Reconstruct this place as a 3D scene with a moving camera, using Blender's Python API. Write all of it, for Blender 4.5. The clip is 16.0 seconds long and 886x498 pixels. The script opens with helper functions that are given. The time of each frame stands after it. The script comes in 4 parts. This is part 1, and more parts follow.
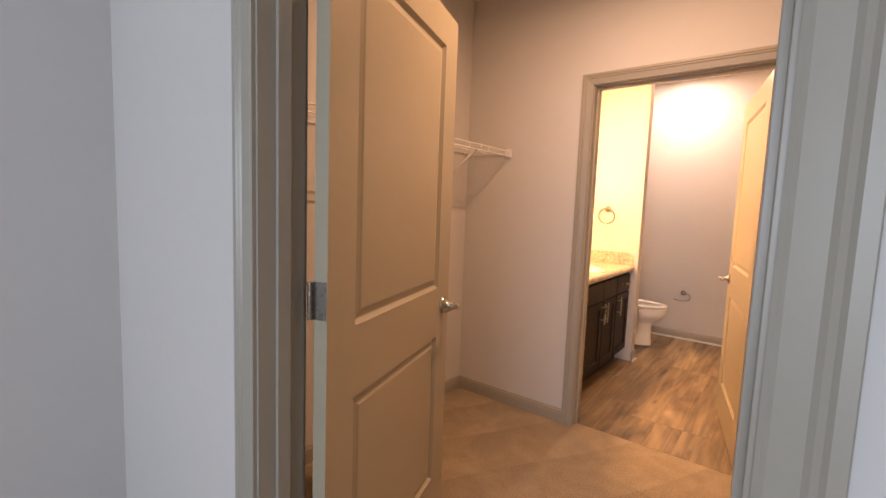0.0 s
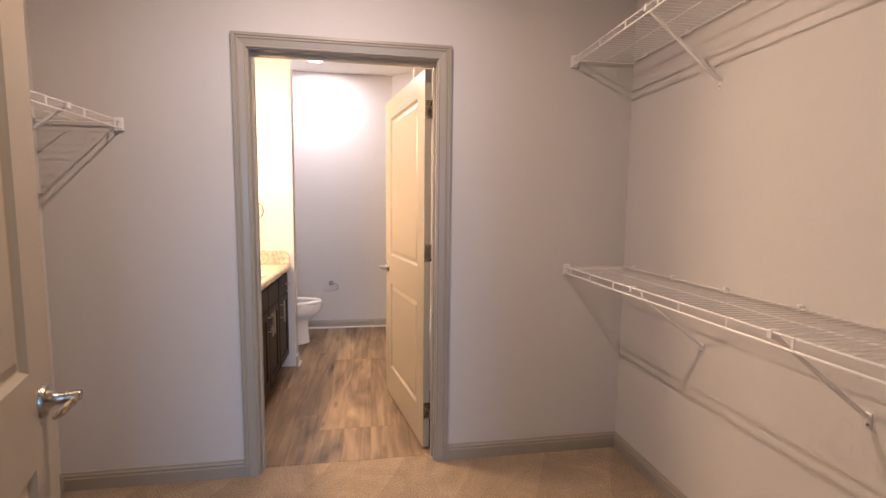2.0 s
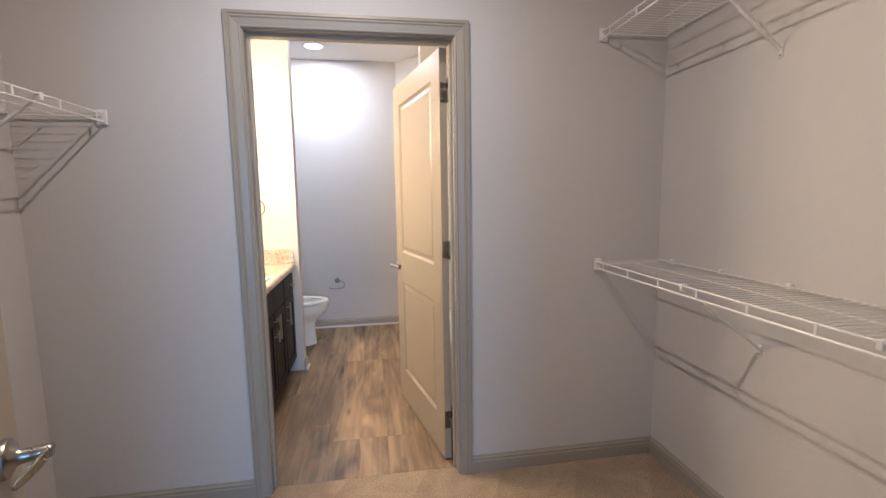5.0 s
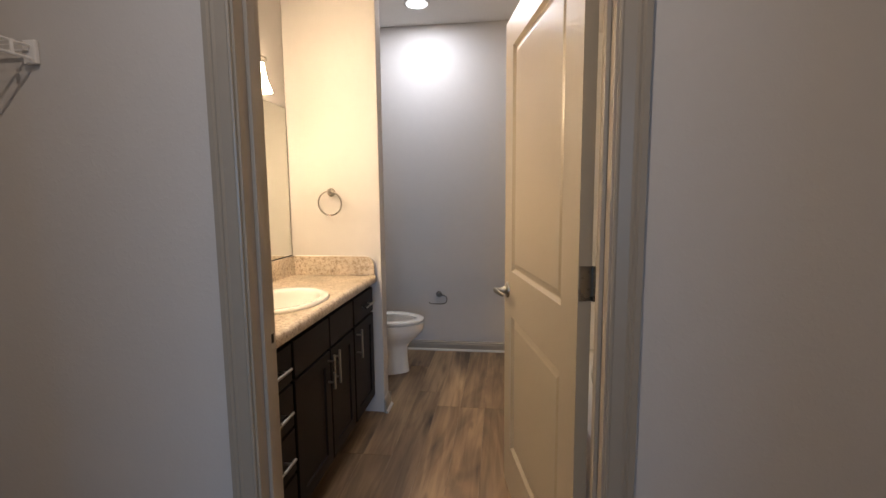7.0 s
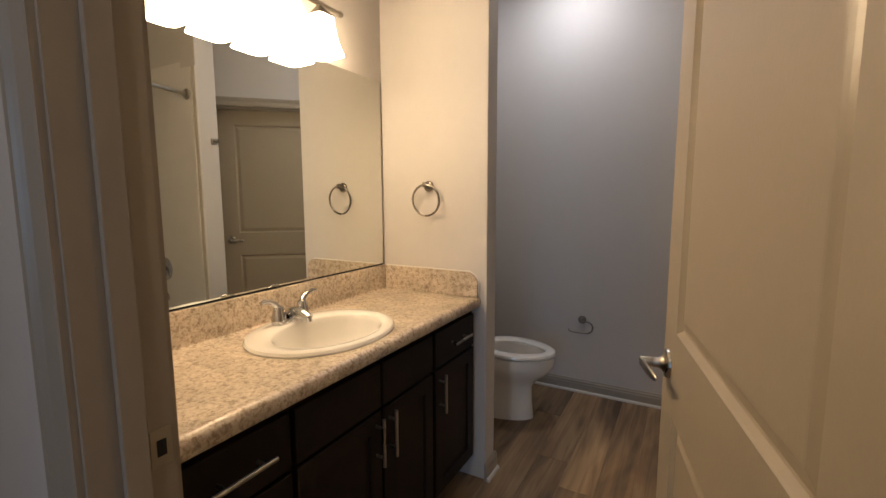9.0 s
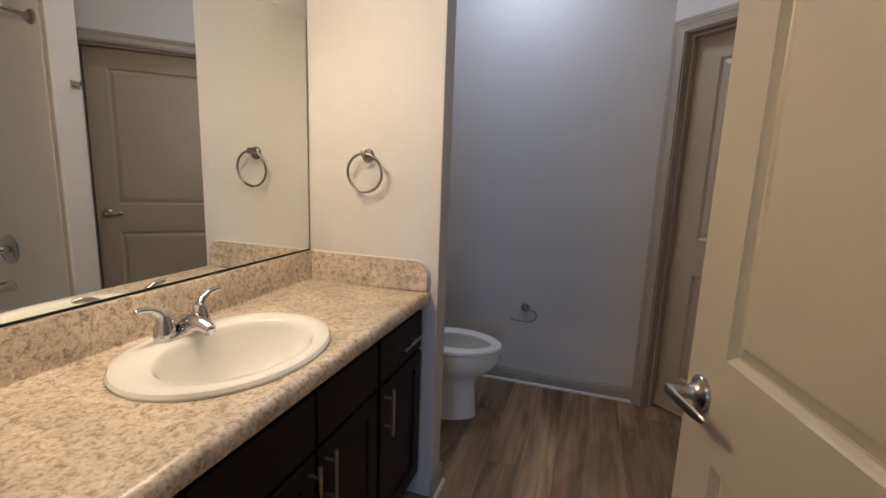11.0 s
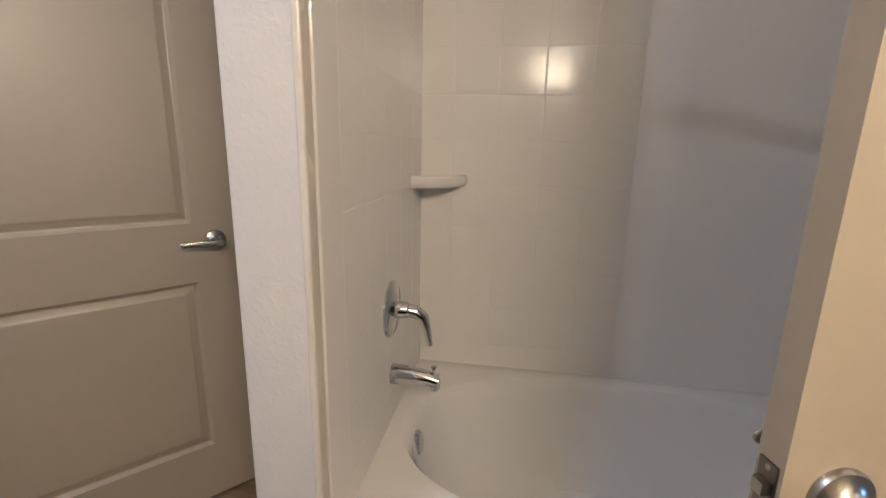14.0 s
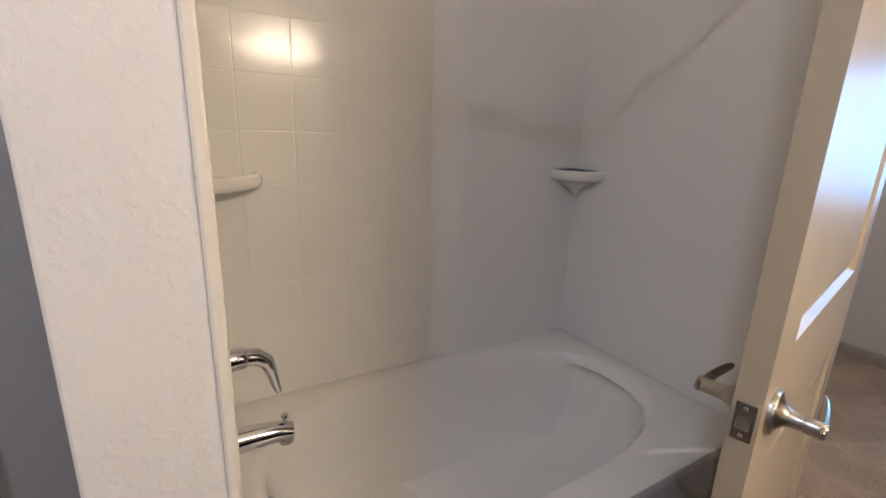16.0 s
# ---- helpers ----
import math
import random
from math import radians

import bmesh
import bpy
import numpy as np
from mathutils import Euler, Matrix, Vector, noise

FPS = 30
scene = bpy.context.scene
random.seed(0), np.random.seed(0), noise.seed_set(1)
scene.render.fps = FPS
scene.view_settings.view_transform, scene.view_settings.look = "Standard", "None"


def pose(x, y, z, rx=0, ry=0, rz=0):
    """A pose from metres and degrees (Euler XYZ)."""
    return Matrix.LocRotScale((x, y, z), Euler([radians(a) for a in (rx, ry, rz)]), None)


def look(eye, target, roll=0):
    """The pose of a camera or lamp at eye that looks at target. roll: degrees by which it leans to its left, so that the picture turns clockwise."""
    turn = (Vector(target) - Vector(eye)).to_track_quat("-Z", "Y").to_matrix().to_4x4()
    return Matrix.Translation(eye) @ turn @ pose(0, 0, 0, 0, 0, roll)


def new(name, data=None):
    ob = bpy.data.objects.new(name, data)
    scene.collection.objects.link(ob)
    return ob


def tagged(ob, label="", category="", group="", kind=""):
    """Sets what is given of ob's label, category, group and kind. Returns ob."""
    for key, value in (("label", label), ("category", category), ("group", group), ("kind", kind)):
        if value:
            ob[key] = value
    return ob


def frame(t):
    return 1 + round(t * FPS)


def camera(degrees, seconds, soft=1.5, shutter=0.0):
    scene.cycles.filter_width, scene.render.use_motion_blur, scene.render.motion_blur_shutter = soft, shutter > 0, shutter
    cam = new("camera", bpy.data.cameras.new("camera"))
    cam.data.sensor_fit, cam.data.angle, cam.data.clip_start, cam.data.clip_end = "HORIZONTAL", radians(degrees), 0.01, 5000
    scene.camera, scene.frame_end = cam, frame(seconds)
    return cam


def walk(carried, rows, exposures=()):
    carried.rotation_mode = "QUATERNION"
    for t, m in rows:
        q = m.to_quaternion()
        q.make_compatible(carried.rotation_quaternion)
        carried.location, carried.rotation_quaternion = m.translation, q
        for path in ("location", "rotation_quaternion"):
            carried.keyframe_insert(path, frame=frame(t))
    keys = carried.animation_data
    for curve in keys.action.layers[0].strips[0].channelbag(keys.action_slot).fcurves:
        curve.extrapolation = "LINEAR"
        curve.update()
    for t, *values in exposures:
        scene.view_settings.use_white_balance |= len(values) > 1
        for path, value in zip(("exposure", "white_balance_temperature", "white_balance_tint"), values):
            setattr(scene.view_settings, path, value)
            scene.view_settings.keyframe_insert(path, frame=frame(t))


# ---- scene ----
cam = camera(90.3, 16.0)
PATH = [
    (0, (0.143, 0.111, 1.317), (-1.086, 1.677, 1.126), 2.1),
    (0.5, (-0.001, 0.183, 1.32), (-0.856, 1.982, 1.131), 3.2),
    (1, (-0.137, 0.252, 1.337), (-0.527, 2.204, 1.144), 2.7),
    (1.5, (-0.208, 0.36, 1.323), (-0.251, 2.351, 1.138), 2.9),
    (2, (-0.256, 0.492, 1.333), (0.062, 2.458, 1.142), 0.6),
    (2.5, (-0.301, 0.542, 1.345), (0.368, 2.415, 1.136), 1.2),
    (3, (-0.421, 0.529, 1.359), (0.573, 2.245, 1.097), 0.5),
    (3.5, (-0.496, 0.523, 1.364), (0.566, 2.187, 1.044), 0.3),
    (4, (-0.497, 0.544, 1.361), (0.483, 2.258, 1.043), -0.0),
    (4.5, (-0.453, 0.589, 1.343), (0.266, 2.432, 1.045), -0.8),
    (5, (-0.314, 0.697, 1.347), (-0.001, 2.659, 1.112), -0.9),
    (5.2, (-0.28, 0.746, 1.361), (-0.079, 2.722, 1.126), -1.1),
    (7.3, (-0.183, 1.822, 1.299), (-0.5, 3.785, 1.078), -0.6),
    (7.5, (-0.182, 1.921, 1.303), (-0.545, 3.875, 1.076), -0.7),
    (8, (-0.176, 2.141, 1.31), (-0.642, 4.072, 1.08), -0.3),
    (8.5, (-0.134, 2.31, 1.306), (-0.994, 4.102, 1.081), -0.6),
    (8.7, (-0.118, 2.366, 1.303), (-1.083, 4.103, 1.081), -0.2),
    (10.8, (-0.345, 2.636, 1.299), (-1.025, 4.487, 0.967), 1.9),
    (11, (-0.374, 2.681, 1.296), (-0.985, 4.556, 0.959), 2.1),
    (11.5, (-0.435, 2.881, 1.294), (-0.83, 4.814, 0.967), 2.0),
    (12, (-0.506, 3.065, 1.278), (-0.592, 5.037, 0.958), 2.3),
    (12.5, (-0.59, 3.3, 1.284), (-0.121, 5.217, 0.958), 1.1),
    (13, (-0.61, 3.501, 1.24), (0.392, 5.197, 0.891), 1.7),
    (13.5, (-0.614, 3.69, 1.258), (0.992, 4.801, 0.826), 3.1),
    (14, (-0.585, 3.903, 1.249), (1.341, 4.205, 0.801), 1.2),
    (14.5, (-0.529, 4.028, 1.23), (1.409, 3.818, 0.784), 3.4),
    (15, (-0.44, 4.14, 1.245), (1.449, 3.667, 0.786), 3.1),
    (15.5, (-0.393, 4.232, 1.255), (1.389, 3.467, 0.763), 2.4),
    (16, (-0.386, 4.255, 1.28), (1.287, 3.281, 0.777), 2.0),
]
EXPO = [(0.0, -0.40, 11900, 40), (1.0, -0.46, 9800, 40), (2.0, -0.35, 6900, 25), (3.0, -0.44, 6200, 15), (5.2, -0.47, 5800, 13), (7.3, -1.56, 6500, 13), (8.0, -1.84, 6750, 13), (8.7, -1.98, 6700, 13), (10.8, -1.98, 5600, 13), (12.5, -1.66, 5400, 13), (13.1, -1.15, 5500, 13), (14.0, -1.08, 5400, 13), (16.0, -0.95, 5450, 13)]
walk(cam, [(t, look(eye, target, roll)) for t, eye, target, roll in PATH], EXPO)

# ---- the plan, in metres ----
H = 2.71                       # ceiling
Y_BED, Y_CLO = 0.605, 0.720    # wall between bedroom and closet: its two faces
Y_MID, Y_BATH = 2.68, 2.795    # wall between closet and bathroom
Y_BACK = 5.36                  # far wall of the bathroom
X_LEFT, X_RIGHT = -1.68, 1.092  # closet's side walls
X_MIR = -1.435                  # wall behind the vanity and toilet
X_A, X_B = -0.807, 0.060       # bathroom doorway, jamb to jamb
X_A1, X_B1 = -0.748, 0.129    # the closet's wider doorway
DOOR_H = 2.035
X_WING, Y_WING, Y_WING2 = -0.880, 4.190, 4.292
X_NIB, Y_TUB, Y_NIB2 = 0.096, 4.262, 4.378
X_TUBW = 1.019                   # wall behind the tub
BED_X0, BED_X1, BED_Y0 = -1.66, 2.6, -3.4
CLOSET_LAMP = (-0.42, 1.74, 2.63)
CAN = (-0.782, 4.965, H)

# ---- light ----
world = bpy.data.worlds.new("world")
scene.world = world
world.use_nodes = True
sky = world.node_tree.nodes.new("ShaderNodeTexSky")
sky.sky_type, sky.sun_disc, sky.sun_elevation, sky.sun_rotation = "NISHITA", False, radians(35), radians(120)
world.node_tree.links.new(sky.outputs["Color"], world.node_tree.nodes["Background"].inputs["Color"])
world.node_tree.nodes["Background"].inputs["Strength"].default_value = 0.1


def lamp(name, kind, m, watts, colour, size=0.1, size_y=None):
    data = bpy.data.lights.new(name, kind)
    data.energy, data.color = watts, colour
    if kind == "AREA":
        data.shape = "RECTANGLE" if size_y else "DISK"
        data.size = size
        if size_y:
            data.size_y = size_y
    elif kind in ("POINT", "SPOT"):
        data.shadow_soft_size = size
    ob = new(name, data)
    ob.matrix_world = m
    return ob


WARM = (1.0, 0.70, 0.38)
lamp("window_daylight", "AREA", look((0.25, BED_Y0 + 0.05, 1.45), (0.25, 0, 1.35)), 174, (0.30, 0.61, 1.0), 1.7, 1.5)
lamp("closet_lamp_light", "AREA", pose(CLOSET_LAMP[0], CLOSET_LAMP[1], CLOSET_LAMP[2] - 0.028), 29, (1.0, 0.83, 0.66), 0.035)
lamp("downlight_beam", "AREA", pose(CAN[0], CAN[1], H - 0.012), 27, (0.93, 0.95, 1.0), 0.14).data.spread = radians(180)

# ---- materials ----


def mat(name, colour, rough=0.5, metal=0.0, vary=0.06, scale=6.0, bump=0.0, bump_scale=200.0, emit=None, strength=0.0, coat=0.0, blobs=False, island=0.0, rough_vary=0.05, spec=0.5):
    """Base colour with a broad and a fine noise, roughness that wanders, and a fine relief."""
    m = bpy.data.materials.new(name)
    m.use_nodes = True
    nt = m.node_tree
    N, L = nt.nodes, nt.links
    b = N["Principled BSDF"]
    b.inputs["Base Color"].default_value = (*colour, 1)
    b.inputs["Roughness"].default_value = rough
    b.inputs["Metallic"].default_value = metal
    b.inputs["Coat Weight"].default_value = coat
    b.inputs["Specular IOR Level"].default_value = spec
    tc = N.new("ShaderNodeTexCoord")
    if vary:
        n1, n2 = N.new("ShaderNodeTexNoise"), N.new("ShaderNodeTexNoise")
        n1.inputs["Scale"].default_value, n1.inputs["Detail"].default_value = scale * 0.25, 3
        n2.inputs["Scale"].default_value, n2.inputs["Detail"].default_value = scale * 8, 4
        mix = N.new("ShaderNodeMix")
        mix.data_type = "FLOAT"
        mix.inputs[0].default_value = 0.4
        for n in (n1, n2):
            L.new(tc.outputs["Object"], n.inputs["Vector"])
        L.new(n1.outputs["Fac"], mix.inputs[2])
        L.new(n2.outputs["Fac"], mix.inputs[3])
        ramp = N.new("ShaderNodeMapRange")
        ramp.inputs[1].default_value, ramp.inputs[2].default_value = 0.3, 0.7
        ramp.inputs[3].default_value, ramp.inputs[4].default_value = 1 - vary, 1 + vary
        L.new(mix.outputs[0], ramp.inputs[0])
        hsv = N.new("ShaderNodeHueSaturation")
        hsv.inputs["Color"].default_value = (*colour, 1)
        L.new(ramp.outputs[0], hsv.inputs["Value"])
        L.new(hsv.outputs[0], b.inputs["Base Color"])
        r2 = N.new("ShaderNodeMapRange")
        r2.inputs[1].default_value, r2.inputs[2].default_value = 0.3, 0.7
        r2.inputs[3].default_value, r2.inputs[4].default_value = max(0.02, rough - rough_vary), min(1, rough + rough_vary)
        L.new(n1.outputs["Fac"], r2.inputs[0])
        L.new(r2.outputs[0], b.inputs["Roughness"])
    if bump:
        n3 = N.new("ShaderNodeTexNoise")
        n3.inputs["Scale"].default_value, n3.inputs["Detail"].default_value = bump_scale, 3
        L.new(tc.outputs["Object"], n3.inputs["Vector"])
        bp = N.new("ShaderNodeBump")
        bp.inputs["Strength"].default_value, bp.inputs["Distance"].default_value = 1.0, bump
        if blobs:
            cut = N.new("ShaderNodeMapRange")
            cut.interpolation_type = "SMOOTHSTEP"
            cut.inputs[1].default_value, cut.inputs[2].default_value = 0.50, 0.62
            L.new(n3.outputs["Fac"], cut.inputs[0])
            L.new(cut.outputs[0], bp.inputs["Height"])
        else:
            L.new(n3.outputs["Fac"], bp.inputs["Height"])
        L.new(bp.outputs[0], b.inputs["Normal"])
    if emit:
        b.inputs["Emission Color"].default_value = (*emit, 1)
        b.inputs["Emission Strength"].default_value = strength
    return m


WALL = mat("wall_paint", (0.60, 0.575, 0.555), 0.75, vary=0.02, scale=3, bump=0.00013, bump_scale=72, blobs=True)
WALL_KNOCKDOWN = mat("knockdown_wall_paint", (0.60, 0.575, 0.555), 0.75, vary=0.02, scale=3, bump=0.00023, bump_scale=92, blobs=True)
CEIL = mat("ceiling_paint", (0.79, 0.77, 0.74), 0.9, vary=0.02, bump=0.0015, bump_scale=70)
TRIM = mat("taupe_trim_paint", (0.345, 0.308, 0.258), 0.38, vary=0.03, scale=4, bump=0.0002, bump_scale=160)
DOORP = mat("cream_door_paint", (0.375, 0.318, 0.235), 0.36, vary=0.03, scale=4, bump=0.00025, bump_scale=140)
WHITE = mat("white_paint", (0.78, 0.76, 0.73), 0.4, vary=0.02)
WIRE = mat("white_vinyl_wire", (0.80, 0.78, 0.76), 0.3, vary=0.02)
SHOE = mat("pale_shoe_paint", (0.58, 0.56, 0.53), 0.4, vary=0.03)
BEAD = mat("cream_bead", (0.62, 0.58, 0.51), 0.3, vary=0.03)
# nickel darkened in its colour to stand for dark reflections and backlit shade
SHADED_NICKEL = mat("shaded_nickel", (0.27, 0.25, 0.225), 0.28, 1.0, vary=0.06, scale=20)
NICKEL = mat("satin_nickel", (0.42, 0.395, 0.35), 0.3, 1.0, vary=0.04, scale=20)
CHROME = mat("chrome", (0.62, 0.62, 0.63), 0.05, 1.0, vary=0.0)
DARKMETAL = mat("dark_metal", (0.22, 0.20, 0.18), 0.3, 1.0, vary=0.05)
PORCELAIN = mat("porcelain", (0.86, 0.84, 0.80), 0.08, vary=0.01, coat=0.3, rough_vary=0.02)
ACRYLIC = mat("white_acrylic", (0.80, 0.782, 0.755), 0.16, vary=0.015, rough_vary=0.05, bump=0.0004, bump_scale=9)
ESPRESSO = mat("espresso_wood", (0.010, 0.007, 0.006), 0.5, vary=0.35, scale=5, bump=0.0002, bump_scale=60, spec=0.2)
BLACK = mat("dark_void", (0.01, 0.01, 0.01), 0.8, vary=0)
SHADE = mat("lit_frosted_glass", (0.9, 0.85, 0.75), 0.4, vary=0, emit=(1.0, 0.75, 0.465), strength=146.0)
LENS = mat("lit_downlight_lens", (0.9, 0.9, 0.88), 0.5, vary=0, emit=(0.97, 0.98, 1.0), strength=14.0)
DOME = mat("lit_dome_glass", (0.9, 0.88, 0.84), 0.4, vary=0, emit=(1.0, 0.84, 0.66), strength=5.0)


def mirror_mat():
    m = bpy.data.materials.new("mirror_silver")
    m.use_nodes = True
    b = m.node_tree.nodes["Principled BSDF"]
    b.inputs["Base Color"].default_value = (0.92, 0.94, 0.90, 1)
    b.inputs["Metallic"].default_value, b.inputs["Roughness"].default_value = 1.0, 0.012
    return m


def carpet_mat():
    m = bpy.data.materials.new("tan_carpet")
    m.use_nodes = True
    nt = m.node_tree
    N, L = nt.nodes, nt.links
    b = N["Principled BSDF"]
    tc = N.new("ShaderNodeTexCoord")
    fine, broad = N.new("ShaderNodeTexNoise"), N.new("ShaderNodeTexNoise")
    fine.inputs["Scale"].default_value, fine.inputs["Detail"].default_value = 150, 6
    broad.inputs["Scale"].default_value, broad.inputs["Detail"].default_value, broad.inputs["Distortion"].default_value = 4.5, 3, 1.4
    L.new(tc.outputs["Object"], fine.inputs["Vector"])
    L.new(tc.outputs["Object"], broad.inputs["Vector"])
    r1, r2 = N.new("ShaderNodeValToRGB"), N.new("ShaderNodeMapRange")
    r1.color_ramp.elements[0].position, r1.color_ramp.elements[0].color = 0.36, (0.225, 0.155, 0.094, 1)
    r1.color_ramp.elements[1].position, r1.color_ramp.elements[1].color = 0.64, (0.435, 0.318, 0.207, 1)
    L.new(fine.outputs["Fac"], r1.inputs["Fac"])
    r2.inputs[1].default_value, r2.inputs[2].default_value, r2.inputs[3].default_value, r2.inputs[4].default_value = 0.4, 0.62, 0.89, 1.10
    L.new(broad.outputs["Fac"], r2.inputs[0])
    wave = N.new("ShaderNodeTexWave")
    wave.wave_type, wave.bands_direction, wave.wave_profile = "BANDS", "X", "SAW"
    wave.inputs["Scale"].default_value, wave.inputs["Distortion"].default_value, wave.inputs["Detail"].default_value, wave.inputs["Detail Scale"].default_value = 0.9, 1.6, 2, 0.8
    turn = N.new("ShaderNodeMapping")
    turn.inputs["Rotation"].default_value = (0, 0, 0.5)
    L.new(tc.outputs["Object"], turn.inputs["Vector"])
    L.new(turn.outputs[0], wave.inputs["Vector"])
    r3 = N.new("ShaderNodeMapRange")
    r3.inputs[3].default_value, r3.inputs[4].default_value = 0.90, 1.09
    L.new(wave.outputs["Fac"], r3.inputs[0])
    lay = N.new("ShaderNodeMath")
    lay.operation = "MULTIPLY"
    L.new(r2.outputs[0], lay.inputs[0])
    L.new(r3.outputs[0], lay.inputs[1])
    hsv = N.new("ShaderNodeHueSaturation")
    L.new(r1.outputs[0], hsv.inputs["Color"])
    L.new(lay.outputs[0], hsv.inputs["Value"])
    L.new(hsv.outputs[0], b.inputs["Base Color"])
    b.inputs["Roughness"].default_value = 0.95
    b.inputs["Sheen Weight"].default_value = 0.25
    bp = N.new("ShaderNodeBump")
    bp.inputs["Strength"].default_value, bp.inputs["Distance"].default_value = 1.0, 0.006
    L.new(fine.outputs["Fac"], bp.inputs["Height"])
    L.new(bp.outputs[0], b.inputs["Normal"])
    return m


def plank_mat():
    m = bpy.data.materials.new("vinyl_plank")
    m.use_nodes = True
    nt = m.node_tree
    N, L = nt.nodes, nt.links
    b = N["Principled BSDF"]
    tc, info = N.new("ShaderNodeTexCoord"), N.new("ShaderNodeObjectInfo")
    off = N.new("ShaderNodeVectorMath")
    off.operation = "MULTIPLY_ADD"
    rnd = N.new("ShaderNodeCombineXYZ")
    mul = N.new("ShaderNodeMath")
    mul.operation, mul.inputs[1].default_value = "MULTIPLY", 37.0
    L.new(info.outputs["Random"], mul.inputs[0])
    for i in range(3):
        L.new(mul.outputs[0], rnd.inputs[i])
    off.inputs[1].default_value = (1, 1, 1)
    L.new(tc.outputs["Object"], off.inputs[0])
    L.new(rnd.outputs[0], off.inputs[2])
    mp = N.new("ShaderNodeMapping")
    mp.inputs["Scale"].default_value = (26, 1.5, 1)
    L.new(off.outputs[0], mp.inputs["Vector"])
    grain = N.new("ShaderNodeTexNoise")
    grain.inputs["Scale"].default_value, grain.inputs["Detail"].default_value, grain.inputs["Distortion"].default_value = 1.0, 6, 1.2
    L.new(mp.outputs[0], grain.inputs["Vector"])
    mp2 = N.new("ShaderNodeMapping")
    mp2.inputs["Scale"].default_value = (5, 1.1, 1)
    L.new(off.outputs[0], mp2.inputs["Vector"])
    broad = N.new("ShaderNodeTexNoise")
    broad.inputs["Scale"].default_value, broad.inputs["Detail"].default_value, broad.inputs["Distortion"].default_value = 1.0, 3, 1.5
    L.new(mp2.outputs[0], broad.inputs["Vector"])
    mix = N.new("ShaderNodeMix")
    mix.data_type, mix.inputs[0].default_value = "FLOAT", 0.62
    L.new(grain.outputs["Fac"], mix.inputs[2])
    L.new(broad.outputs["Fac"], mix.inputs[3])
    ramp = N.new("ShaderNodeValToRGB")
    e = ramp.color_ramp.elements
    e[0].position, e[0].color = 0.31, (0.070, 0.044, 0.027, 1)
    e[1].position, e[1].color = 0.71, (0.42, 0.29, 0.162, 1)
    mid = ramp.color_ramp.elements.new(0.5)
    mid.color = (0.222, 0.147, 0.083, 1)
    L.new(mix.outputs[0], ramp.inputs["Fac"])
    mp3 = N.new("ShaderNodeMapping")
    mp3.inputs["Scale"].default_value = (9, 2.4, 1)
    L.new(off.outputs[0], mp3.inputs["Vector"])
    warp = N.new("ShaderNodeTexVoronoi")
    warp.inputs["Scale"].default_value = 1.0
    L.new(mp3.outputs[0], warp.inputs["Vector"])
    knot = N.new("ShaderNodeMapRange")
    knot.inputs[1].default_value, knot.inputs[2].default_value, knot.inputs[3].default_value, knot.inputs[4].default_value = 0.02, 0.17, 0.30, 1.0
    L.new(warp.outputs["Distance"], knot.inputs[0])
    hsv = N.new("ShaderNodeHueSaturation")
    rv = N.new("ShaderNodeMapRange")
    rv.inputs[3].default_value, rv.inputs[4].default_value = 0.84, 1.16
    L.new(info.outputs["Random"], rv.inputs[0])
    both = N.new("ShaderNodeMath")
    both.operation = "MULTIPLY"
    L.new(rv.outputs[0], both.inputs[0])
    L.new(knot.outputs[0], both.inputs[1])
    L.new(both.outputs[0], hsv.inputs["Value"])
    L.new(ramp.outputs[0], hsv.inputs["Color"])
    L.new(hsv.outputs[0], b.inputs["Base Color"])
    rr = N.new("ShaderNodeMapRange")
    rr.inputs[3].default_value, rr.inputs[4].default_value = 0.5, 0.3
    L.new(grain.outputs["Fac"], rr.inputs[0])
    L.new(rr.outputs[0], b.inputs["Roughness"])
    bp = N.new("ShaderNodeBump")
    bp.inputs["Strength"].default_value, bp.inputs["Distance"].default_value = 0.6, 0.0008
    L.new(grain.outputs["Fac"], bp.inputs["Height"])
    L.new(bp.outputs[0], b.inputs["Normal"])
    return m


